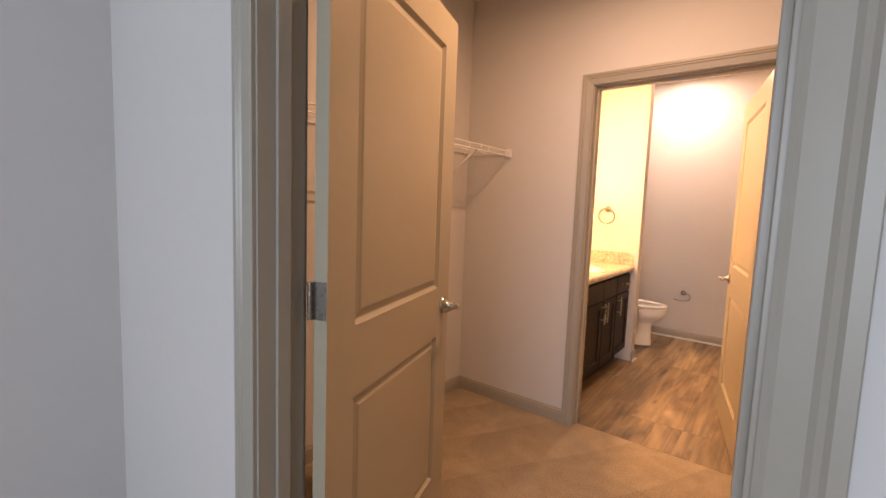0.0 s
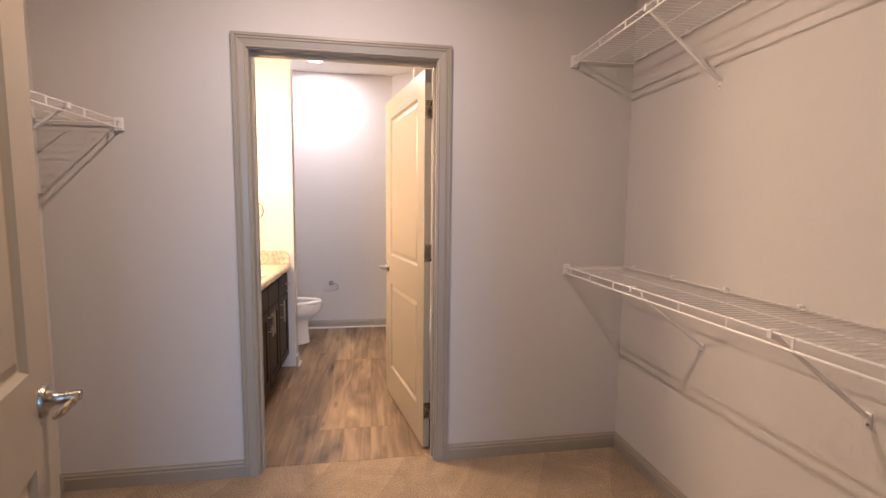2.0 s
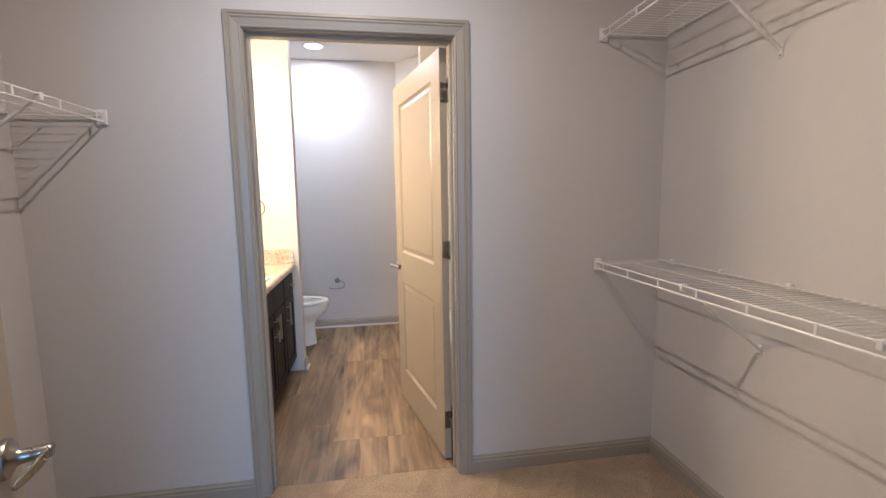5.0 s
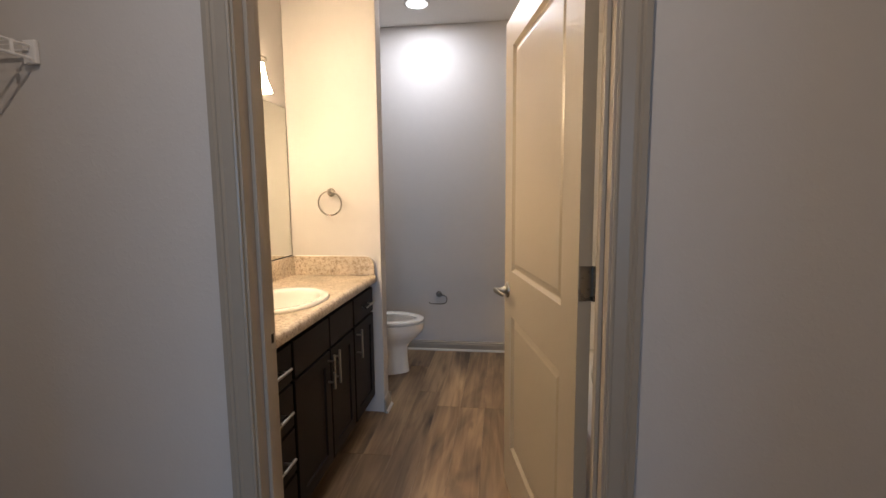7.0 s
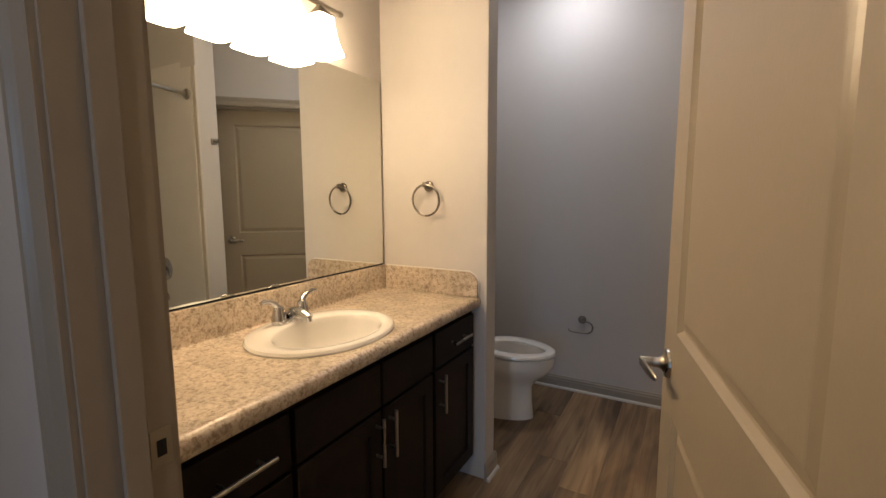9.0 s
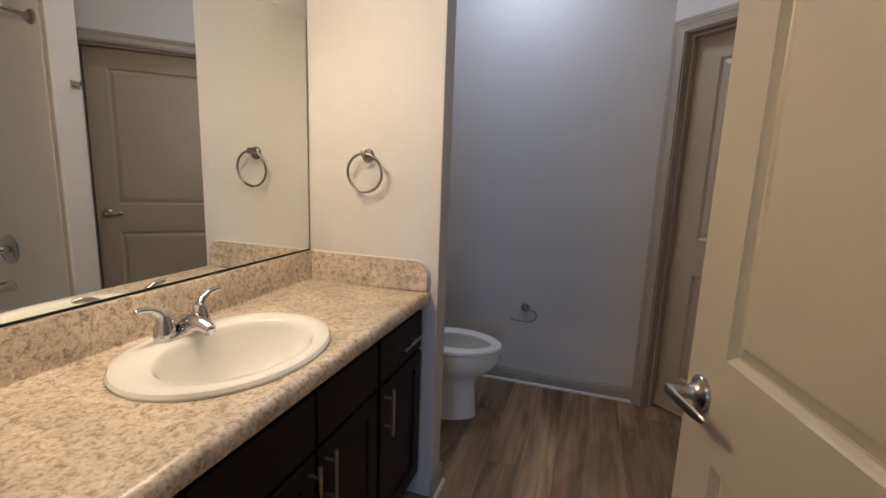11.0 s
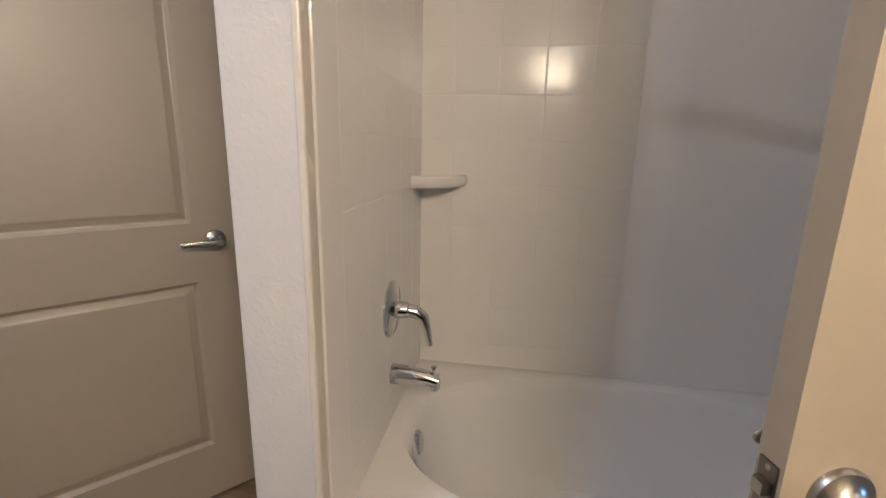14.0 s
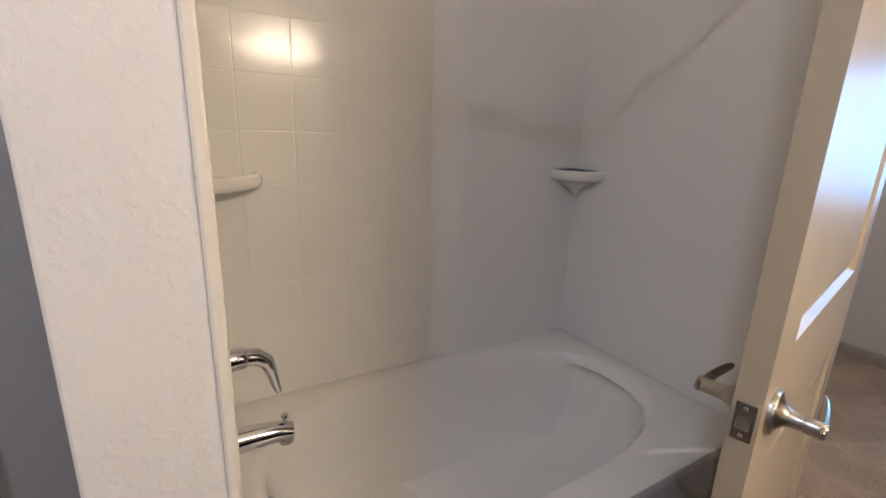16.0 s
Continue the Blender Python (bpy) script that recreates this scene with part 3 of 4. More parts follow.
# closet door: hinged at the left jamb, swung back into the closet
door("door_2", pose(X_A1 + 0.034, Y_CLO + 0.004, 0, 0, 0, 108.3), "open cream painted two-panel closet door, nickel lever", 0.858)
# hall door in the slanted wall, almost shut
d3 = door("door_3", DIAG @ pose(D0 + 0.003, 0.12, 0, 0, 0, 4.6), "barely ajar cream two-panel hall door, nickel lever", 0.847, zl=0.942)


bm = boxes((X_A - 0.0005, X_A + 0.0016, Y_BATH - 0.036, Y_BATH - 0.004, 0.895, 0.955), bevel=0.0006)
sp = part("strike_plate", bm, NICKEL, frame_bath, "nickel strike plate")
sp.matrix_parent_inverse = frame_bath.matrix_world.inverted()
# black block on the plate paints the shade inside the latch hole
bm = boxes((X_A + 0.0012, X_A + 0.0022, Y_BATH - 0.027, Y_BATH - 0.013, 0.912, 0.938))
sp2 = part("strike_hole", bm, BLACK, sp)

# ---- wire shelves in the closet ----
def wire_shelf(name, m, length, depth, label, posts, ends=(True, True)):
    """Ventilated wire shelf: x along the wall, y = 0 at the wall, -depth at the front; z = 0 the deck."""
    s = thing(name, label, "wire shelf", m, group="closet wire shelves")
    bm = bmesh.new()
    r = 0.0034
    tube(bm, [(0, -0.012, 0), (length, -0.012, 0)], r, 8)
    part("back_rail", bm, WIRE, s, smooth=True)
    for k, fy in enumerate((0.5,)):
        bm = bmesh.new()
        tube(bm, [(0, -depth * fy, -0.005), (length, -depth * fy, -0.005)], 0.0028, 6)
        part("middle_rail", bm, WIRE, s, smooth=True)
    bm = bmesh.new()
    tube(bm, [(0, -depth, 0), (length, -depth, 0)], r, 8)
    part("front_rail", bm, WIRE, s, smooth=True)
    bm = bmesh.new()
    tube(bm, [(0, -depth - 0.003, -0.031), (length, -depth - 0.003, -0.031)], 0.0038, 8)
    part("hanging_rail", bm, WIRE, s, smooth=True)
    bm = bmesh.new()
    n = int(length / 0.0254)
    for i in range(n):
        x = 0.012 + i * (length - 0.024) / (n - 1)
        tube(bm, [(x, -0.006, 0.003), (x, -depth - 0.002, 0.003)], 0.0012, 4)
    tagged(part("wire_deck", bm, WIRE, s), kind="stuff")
    for i in range(int(length / 0.203) + 1):
        x = 0.06 + i * 0.203
        if x < length - 0.02:
            bm = boxes((x - 0.004, x + 0.004, -depth - 0.0055, -depth - 0.0015, -0.033, 0.003), bevel=0.001)
            part("front_tie", bm, WIRE, s)
    for x in posts:
        bm = bmesh.new()
        sec = [(-0.006, -0.0045), (0.006, -0.0045), (0.006, 0.0045), (-0.006, 0.0045)]
        a, b = Vector((x, -depth + 0.012, -0.012)), Vector((x, -0.006, -0.254))
        d = (b - a).normalized()
        up = Vector((1, 0, 0)).cross(d)
        loft(bm, [[p + Vector((1, 0, 0)) * u + up * v for u, v in sec] for p in (a, a + d * 0.01, b - d * 0.01, b)])
        st = part("support_brace", bm, WIRE, s)
        bm = boxes((x - 0.008, x + 0.008, -0.004, 0.0, -0.284, -0.240), bevel=0.0015)
        part("brace_foot", bm, WIRE, st)
        bm = bmesh.new()
        tube(bm, [(x, -0.003, -0.274), (x, -0.0065, -0.274)], 0.0042, 10)
        part("screw", bm, NICKEL, st)
        bm = boxes((x - 0.007, x + 0.007, -depth - 0.006, -depth + 0.018, -0.018, 0.006), bevel=0.002)
        part("brace_hook", bm, WIRE, st)
    for i in range(int(length / 0.3) + 1):
        x = 0.1 + i * 0.3
        if x < length:
            bm = boxes((x - 0.007, x + 0.007, -0.018, 0.0, -0.008, 0.014), bevel=0.002)
            part("wall_clip", bm, WIRE, s)
    for e, x, sg in ((ends[0], 0, -1), (ends[1], length, 1)):
        if e:
            bm = boxes((x, x + sg * 0.012, -depth - 0.014, -depth + 0.022, -0.042, 0.016), bevel=0.003)
            part("end_bracket", bm, WIRE, s)
            bm = bmesh.new()
            tube(bm, [(x - sg * 0.004, -depth, -0.01), (x - sg * 0.004, -0.012, -0.01)], 0.003, 6)
            part("end_wire", bm, WIRE, s, smooth=True)
    return s


SH_D = 0.335
# right wall: x of the shelf runs from the closet's back wall towards the bedroom
mR = Matrix(((0, 1, 0, X_RIGHT), (-1, 0, 0, Y_MID - 0.014), (0, 0, 1, 0), (0, 0, 0, 1)))
posts = [Y_MID - 0.014 - y for y in (2.072, 1.452, 0.86)]
wire_shelf("wire_shelf", Matrix.Translation((0, 0, 1.022)) @ mR, Y_MID - Y_CLO - 0.028, SH_D, "white vinyl-coated wire shelf at waist height", posts)
wire_shelf("wire_shelf", Matrix.Translation((0, 0, 2.086)) @ mR, Y_MID - Y_CLO - 0.028, SH_D, "white vinyl-coated wire shelf above head height", posts)
mL = Matrix(((0, -1, 0, X_LEFT), (1, 0, 0, Y_CLO + 0.014), (0, 0, 1, 1.692), (0, 0, 0, 1)))
wire_shelf("wire_shelf", mL, Y_MID - Y_CLO - 0.028, SH_D, "white vinyl-coated wire shelf at eye height", [0.35, 1.0, 1.6])

# closet ceiling lamp
cl = thing("ceiling_light", "round white flush ceiling light, lit", "ceiling light", pose(CLOSET_LAMP[0], CLOSET_LAMP[1], H))
bm = bmesh.new()
lathe(bm, [(0, 0), (0.15, 0), (0.15, -0.02), (0.14, -0.024), (0, -0.024)], n=40)
part("pan", bm, WHITE, cl, smooth=True)
bm = bmesh.new()
lathe(bm, [(0.138, -0.024), (0.13, -0.045), (0.1, -0.06), (0.05, -0.068), (0, -0.07)], n=40)
dome = part("dome", bm, DOME, cl, smooth=True)
dome.visible_shadow = False

# downlight over the toilet
dl = thing("downlight", "round recessed downlight with white rim, lit", "downlight", pose(CAN[0], CAN[1], H))
bm = bmesh.new()
lathe(bm, [(0.075, 0.0), (0.098, 0.0), (0.098, -0.003), (0.092, -0.006), (0.078, -0.006), (0.075, -0.002)], n=40)
part("rim", bm, WHITE, dl, smooth=True)
bm = bmesh.new()
lathe(bm, [(0.077, -0.003), (0.0, -0.004)], n=40)
ln = part("lens", bm, LENS, dl, smooth=True)
ln.visible_shadow = False

# ---- vanity ----
VX = -0.95     # cabinet face frame
V0, V1 = Y_BATH + 0.003, Y_WING - 0.003
Z_TOP = 0.858


def bar_pull(parent, m, length=0.155):
    bm = bmesh.new()
    tube(bm, [m @ Vector((-length / 2, 0, 0.030)), m @ Vector((length / 2, 0, 0.030))], 0.0058, 12)
    for s in (-1, 1):
        tube(bm, [m @ Vector((s * 0.048, 0, 0)), m @ Vector((s * 0.048, 0, 0.031))], 0.0046, 10)
    part("bar_pull", bm, NICKEL, parent, "brushed nickel bar pull", True)


TO_X = Matrix(((0, 0, 1, 0), (1, 0, 0, 0), (0, 1, 0, 0), (0, 0, 0, 1)))   # local x -> y, y -> z, z -> +x
TO_XV = Matrix(((0, 0, 1, 0), (0, 1, 0, 0), (1, 0, 0, 0), (0, 0, 0, 1)))  # local x -> z


def front(parent, name, y0, y1, z0, z1, shaker, pull):
    """A door or drawer front on the cabinet face."""
    bm = bmesh.new()
    x0, x1 = VX, VX + 0.019
    g = 0.0015
    y0, y1, z0, z1 = y0 + g, y1 - g, z0 + g, z1 - g
    rings = [[(x, a, b) for a, b in ((y0 + i, z0 + i), (y1 - i, z0 + i), (y1 - i, z1 - i), (y0 + i, z1 - i))] for x, i in ((x0, 0), (x1 - 0.002, 0), (x1, 0.002))]
    if shaker:
        rings += [[(x, a, b) for a, b in ((y0 + i, z0 + i), (y1 - i, z0 + i), (y1 - i, z1 - i), (y0 + i, z1 - i))] for x, i in ((x1, 0.056), (x1 - 0.008, 0.060), (x1 - 0.0075, 0.075))]
    loft(bm, rings)
    f = part(name, bm, ESPRESSO, parent)
    if pull:
        bar_pull(f, pull)
    return f


def vanity_unit(name, y0, y1, label, hollow=False):
    c = thing(name, label, "vanity cabinet", group="vanity cabinets")
    if hollow:
        part("carcass", boxes((X_MIR + 0.001, VX, y0 + 0.0008, y0 + 0.017, 0.10, 0.815), (X_MIR + 0.001, VX, y1 - 0.017, y1 - 0.0008, 0.10, 0.815), (X_MIR + 0.001, VX, y0 + 0.017, y1 - 0.017, 0.10, 0.117), (VX - 0.018, VX, y0 + 0.017, y1 - 0.017, 0.117, 0.815)), ESPRESSO, c)
    else:
        part("carcass", boxes((X_MIR + 0.001, VX, y0 + 0.0008, y1 - 0.0008, 0.10, 0.815), bevel=0.001), ESPRESSO, c)
    part("toe_kick", boxes((X_MIR + 0.001, VX - 0.07, y0 + 0.0008, y1 - 0.0008, 0.0, 0.0985)), ESPRESSO, c)
    return c


PX = VX + 0.019
S0, S1 = 3.135, 3.815
c1 = vanity_unit("vanity_drawer_unit", V0, S0, "dark espresso vanity unit with a stack of drawers")
for z0, z1 in ((0.648, 0.792), (0.478, 0.640), (0.300, 0.470), (0.12, 0.292)):
    front(c1, "drawer_front", V0 + 0.022, S0 - 0.008, z0, z1, False, Matrix.Translation((PX, 2.985, (z0 + z1) / 2)) @ TO_X)
c2 = vanity_unit("vanity_sink_unit", S0, S1, "dark espresso sink cabinet with two shaker doors", True)
for a, b, hy in ((S0 + 0.008, 3.486, 3.457), (3.494, S1 - 0.008, 3.523)):
    front(c2, "false_front", a, b, 0.648, 0.792, False, None)
    front(c2, "cabinet_door", a, b, 0.12, 0.640, True, Matrix.Translation((PX, hy, 0.552)) @ TO_XV)
c3 = vanity_unit("vanity_door_unit", S1, V1, "dark espresso vanity unit, one drawer over a door")
front(c3, "drawer_front", S1 + 0.008, V1 - 0.02, 0.648, 0.792, False, Matrix.Translation((PX, 4.01, 0.720)) @ TO_X)
front(c3, "cabinet_door", S1 + 0.008, V1 - 0.02, 0.12, 0.640, True, Matrix.Translation((PX, 3.855, 0.548)) @ TO_XV)

# worktop with rolled edge, upstand and end splash
ct = thing("worktop", "beige granite-pattern laminate vanity top with upstand", "worktop")
FX = -0.905
bm = bmesh.new()
sec = [(X_MIR + 0.001, 0.818), (X_MIR + 0.001, 0.968), (X_MIR + 0.004, 0.972), (X_MIR + 0.017, 0.972), (X_MIR + 0.022, 0.966), (X_MIR + 0.022, 0.872), (X_MIR + 0.026, 0.862), (X_MIR + 0.034, Z_TOP)]
sec += [(FX - 0.05, Z_TOP), (FX - 0.028, Z_TOP + 0.004), (FX - 0.014, Z_TOP + 0.003), (FX - 0.004, Z_TOP - 0.006), (FX, Z_TOP - 0.02), (FX - 0.003, Z_TOP - 0.036), (FX - 0.012, 0.816), (FX - 0.03, 0.816)]
SINK_C, SINK_A, SINK_B = (-1.165, 3.488), 0.262, 0.216
a = [bm.verts.new((x, V0, z)) for x, z in sec]
b = [bm.verts.new((x, V1, z)) for x, z in sec]
k = len(sec)
for i in range(k):
    if i not in (7, k - 1):
        bm.faces.new((a[i], a[(i + 1) % k], b[(i + 1) % k], b[i]))
bm.faces.new(a[::-1])
bm.faces.new(b)
# the flat deck, cut round the sink
n = 48
ring = [bm.verts.new((SINK_C[0] + (SINK_B - 0.02) * math.cos(2 * math.pi * i / n), SINK_C[1] + (SINK_A - 0.02) * math.sin(2 * math.pi * i / n), Z_TOP)) for i in range(n)]
corner = {6: b[8], 18: b[7], 30: a[7], 42: a[8]}
ks = sorted(corner)
for q in range(4):
    i0, i1 = ks[q], ks[(q + 1) % 4]
    c0, c1v = corner[i0], corner[i1]
    arc = [ring[(i0 + j) % n] for j in range(13)]
    bm.faces.new([c0, c1v] + arc[::-1])
part("top", bm, LAMINATE, ct, "", True)
bm = bmesh.new()
pr = [(X_MIR + 0.024, 0.8585), (X_MIR + 0.024, 0.972)]
for i in range(9):
    t = math.pi / 2 * (1 - i / 8)
    pr.append((FX - 0.067 + 0.055 * math.cos(t), 0.917 + 0.055 * math.sin(t)))
pr.append((FX - 0.012, 0.863))
loft(bm, [[(x, V1 - 0.019, z) for x, z in pr], [(x, V1, z) for x, z in pr]])
part("end_splash", bm, LAMINATE, ct)

bm = bmesh.new()
tube(bm, [(X_MIR + 0.024, V1 - 0.004, 0.9735), (FX - 0.067, V1 - 0.004, 0.9735)] + [(FX - 0.067 + 0.0565 * math.sin(math.pi / 2 * i / 6), V1 - 0.004, 0.917 + 0.0565 * math.cos(math.pi / 2 * i / 6)) for i in range(1, 7)] + [(FX - 0.0105, V1 - 0.004, 0.866)], 0.0032, 8)
part("caulk_bead", bm, WHITE, ct, "white caulk bead", True)

# sink
sk = thing("sink", "white porcelain oval drop-in sink", "sink", pose(SINK_C[0], SINK_C[1], Z_TOP))
bm = bmesh.new()
def oval(rx, ry, z, cx=0.0):
    return [(cx + rx * math.cos(2 * math.pi * i / 64), ry * math.sin(2 * math.pi * i / 64), z) for i in range(64)]
B, A = SINK_B, SINK_A
rings = [oval(B - 0.03, A - 0.03, -0.01), oval(B, A, 0.0005), oval(B + 0.001, A + 0.001, 0.006), oval(B - 0.004, A - 0.004, 0.013), oval(B - 0.016, A - 0.016, 0.016),
         oval(B - 0.062, A - 0.058, 0.014, 0.026), oval(B - 0.068, A - 0.065, 0.009, 0.026), oval(B - 0.074, A - 0.072, -0.006, 0.026), oval(B - 0.088, A - 0.092, -0.06, 0.025),
         oval(B - 0.115, A - 0.125, -0.105, 0.024), oval(B - 0.155, A - 0.185, -0.128, 0.02), oval(0.022, 0.022, -0.135, 0.015)]
loft(bm, rings, cap0=False)
part("bowl", bm, PORCELAIN, sk, smooth=True)
bm = bmesh.new()
lathe(bm, [(0, -0.131), (0.014, -0.131), (0.02, -0.130), (0.023, -0.132), (0.023, -0.136)], Matrix.Translation((0.015, 0, 0)), 24)
part("drain", bm, CHROME, sk, smooth=True)

# faucet on the sink's back deck
fc = thing("faucet", "chrome two-lever centreset faucet", "faucet", pose(-1.326, 3.495, Z_TOP + 0.0155))
bm = bmesh.new()
def slab(y):
    return [(0.026 * math.cos(2 * math.pi * i / 32), (0.078 - 0.026) * (1 if math.sin(2 * math.pi * i / 32) >= 0 else -1) + 0.026 * math.sin(2 * math.pi * i / 32), y) for i in range(32)]
loft(bm, [slab(0), slab(0.012), [(x * 0.85, y * 0.94, 0.017) for x, y, z in slab(0)]])
part("base", bm, CHROME, fc, smooth=True)
bm = bmesh.new()
tube(bm, [(-0.010, 0, 0.006), (-0.004, 0, 0.018), (0.012, 0, 0.027), (0.038, 0, 0.031), (0.066, 0, 0.027), (0.088, 0, 0.019)], [0.027, 0.026, 0.0235, 0.021, 0.0185, 0.0155], 18)
tube(bm, [(0.083, 0, 0.020), (0.086, 0, 0.006)], [0.0125, 0.0115], 16)
part("spout", bm, CHROME, fc, smooth=True)
for s in (-1, 1):
    bm = bmesh.new()
    lathe(bm, [(0.026, 0.010), (0.024, 0.03), (0.019, 0.045), (0.017, 0.056), (0.012, 0.062), (0, 0.064)], Matrix.Translation((0, s * 0.052, 0)), 24)
    hub = part("handle_hub", bm, CHROME, fc, smooth=True)
    bm = bmesh.new()
    tube(bm, [(0, s * 0.052, 0.052), (-0.004, s * 0.064, 0.070), (-0.004, s * 0.085, 0.083), (-0.002, s * 0.108, 0.087), (0.0, s * 0.122, 0.086)], [0.012, 0.0105, 0.0082, 0.0082, 0.006], 14)
    part("handle_lever", bm, CHROME, hub, smooth=True)

# mirror
mi = thing("wall_mirror", "large frameless wall mirror above the vanity", "mirror")
part("glass", boxes((X_MIR + 0.001, X_MIR + 0.007, Y_BATH + 0.03, Y_WING - 0.016, 0.9785, 1.842), bevel=0.0012), MIRROR, mi)
part("bottom_channel", boxes((X_MIR + 0.001, X_MIR + 0.009, Y_BATH + 0.03, Y_WING - 0.016, 0.9735, 0.9780)), BLACK, mi)

# light bar
LB_Y0, LB_Y1, LB_Z = 3.12, 3.82, 2.01
vl = thing("vanity_light", "nickel bar vanity light with frosted glass shades, lit", "wall light", pose(X_MIR, 0, 0))
bm = boxes((0.0005, 0.022, 3.34, 3.56, LB_Z - 0.05, LB_Z + 0.06), bevel=0.006)
part("wall_plate", bm, NICKEL, vl)
bm = bmesh.new()
tube(bm, [(0.085, LB_Y0, LB_Z), (0.085, LB_Y1, LB_Z)], 0.009, 14)
for y in (LB_Y0, LB_Y1):
    lathe(bm, [(0, -0.012), (0.010, -0.010), (0.0125, 0), (0.010, 0.010), (0, 0.012)], Matrix.Translation((0.085, y, LB_Z)) @ pose(0, 0, 0, 90), 14)
for y in (3.36, 3.54):
    tube(bm, [(0.015, y, LB_Z), (0.085, y, LB_Z)], 0.007, 10)
part("bar", bm, NICKEL, vl, smooth=True)


def sq(r, z, cx, cy, n=28, p=4.0):
    pts = []
    for i in range(n):
        t = 2 * math.pi * i / n
        c, s = math.cos(t), math.sin(t)
        q = (abs(c) ** p + abs(s) ** p) ** (-1 / p)
        pts.append((cx + r * q * c, cy + r * q * s, z))
    return pts


for i in range(4):
    y = 3.227 + i * 0.162
    bm = bmesh.new()
    loft(bm, [sq(0.008, LB_Z - 0.004, 0.085, y, p=6), sq(0.012, LB_Z - 0.012, 0.085, y, p=6), sq(0.040, LB_Z - 0.045, 0.085, y, p=6), sq(0.040, LB_Z - 0.050, 0.085, y, p=6)])
    hold = part("shade_holder", bm, NICKEL, vl)
    bm = bmesh.new()
    loft(bm, [sq(0.040, LB_Z - 0.046, 0.085, y, p=6), sq(0.043, LB_Z - 0.080, 0.085, y, p=6), sq(0.050, LB_Z - 0.125, 0.085, y, p=6), sq(0.062, LB_Z - 0.164, 0.085, y, p=6), sq(0.068, LB_Z - 0.180, 0.085, y, p=6), sq(0.063, LB_Z - 0.178, 0.085, y, p=6), sq(0.046, LB_Z - 0.12, 0.085, y, p=6)], cap0=False)
    part("glass_shade", bm, SHADE, hold, "glowing frosted glass shade", True)

# towel ring
tr = thing("towel_ring", "brushed nickel towel ring on the short wall", "towel ring", pose(-1.172, Y_WING, 1.352))
bm = bmesh.new()
lathe(bm, [(0, 0.0005), (0.025, 0.0005), (0.025, 0.005), (0.022, 0.009), (0.014, 0.011), (0.0, 0.011)], pose(0, 0, 0, 90), 28)
part("rosette", bm, SHADED_NICKEL, tr, smooth=True)
bm = boxes((-0.009, 0.009, -0.046, -0.008, -0.006, 0.020), bevel=0.004)
part("post", bm, SHADED_NICKEL, tr, smooth=True)
bm = bmesh.new()
R = 0.070
tube(bm, [(R * math.sin(2 * math.pi * i / 48), -0.036 + 0.010 * (1 - math.cos(2 * math.pi * i / 48)) / 2, -R + 0.006 + R * math.cos(2 * math.pi * i / 48)) for i in range(49)], 0.0048, 10, caps=False)
part("ring", bm, SHADED_NICKEL, tr, smooth=True)

# toilet-paper holder
tp = thing("paper_holder", "nickel open-arm toilet paper holder", "paper holder", pose(-0.695, Y_BACK, 0.495))
bm = bmesh.new()
lathe(bm, [(0, 0.0005), (0.026, 0.0005), (0.026, 0.006), (0.021, 0.012), (0.012, 0.015), (0.011, 0.045), (0, 0.047)], pose(0, 0, 0, 90), 24)
part("rosette", bm, SHADED_NICKEL, tp, smooth=True)
bm = bmesh.new()
pts = [(0, -0.042, -0.002), (0.045, -0.042, -0.002), (0.066, -0.042, -0.012), (0.074, -0.042, -0.034), (0.068, -0.042, -0.06), (0.05, -0.042, -0.074), (0.02, -0.042, -0.078), (-0.05, -0.042, -0.078), (-0.072, -0.042, -0.074), (-0.082, -0.042, -0.062)]
tube(bm, pts, 0.0045, 10)
part("arm", bm, SHADED_NICKEL, tp, smooth=True)

# ---- toilet ----
TY = 4.862
tl = thing("toilet", "white porcelain toilet, lid raised against the tank", "toilet", pose(X_MIR, TY, 0))


def egg(x0, x1, w, z, n=40, k=0.12):
    """Elongated outline from x0 (back) to x1 (tip), w half width."""
    cx, rx = (x0 + x1) / 2, (x1 - x0) / 2
    return [(cx + rx * math.cos(2 * math.pi * i / n), w * math.sin(2 * math.pi * i / n) * (1 - k * math.cos(2 * math.pi * i / n)), z) for i in range(n)]


bm = bmesh.new()
loft(bm, [egg(0.10, 0.572, 0.118, 0.0), egg(0.10, 0.570, 0.116, 0.02), egg(0.12, 0.562, 0.104, 0.10), egg(0.13, 0.560, 0.102, 0.19), egg(0.15, 0.585, 0.120, 0.235), egg(0.17, 0.640, 0.155, 0.275), egg(0.19, 0.676, 0.176, 0.315), egg(0.20, 0.690, 0.183, 0.345), egg(0.20, 0.693, 0.184, 0.388),
          egg(0.22, 0.675, 0.168, 0.395), egg(0.25, 0.655, 0.13, 0.390), egg(0.26, 0.645, 0.12, 0.34), egg(0.30, 0.60, 0.09, 0.26), egg(0.36, 0.52, 0.05, 0.22)])
part("bowl", bm, PORCELAIN, tl, smooth=True)
bm = bmesh.new()
loft(bm, [egg(0.22, 0.688, 0.180, 0.397), egg(0.215, 0.693, 0.184, 0.405), egg(0.22, 0.689, 0.181, 0.416), egg(0.24, 0.672, 0.166, 0.421), egg(0.285, 0.637, 0.122, 0.418), egg(0.295, 0.630, 0.114, 0.410), egg(0.292, 0.632, 0.116, 0.3975), egg(0.22, 0.688, 0.180, 0.397)], cap0=False, cap1=False)
part("seat", bm, PORCELAIN, tl, smooth=True)
bm = bmesh.new()
def lid(d):
    return [(0.235 - 0.10 * (p[0] - 0.22) + d, p[1], 0.418 + (p[0] - 0.22) * 0.98) for p in egg(0.22, 0.675, 0.178, 0)]
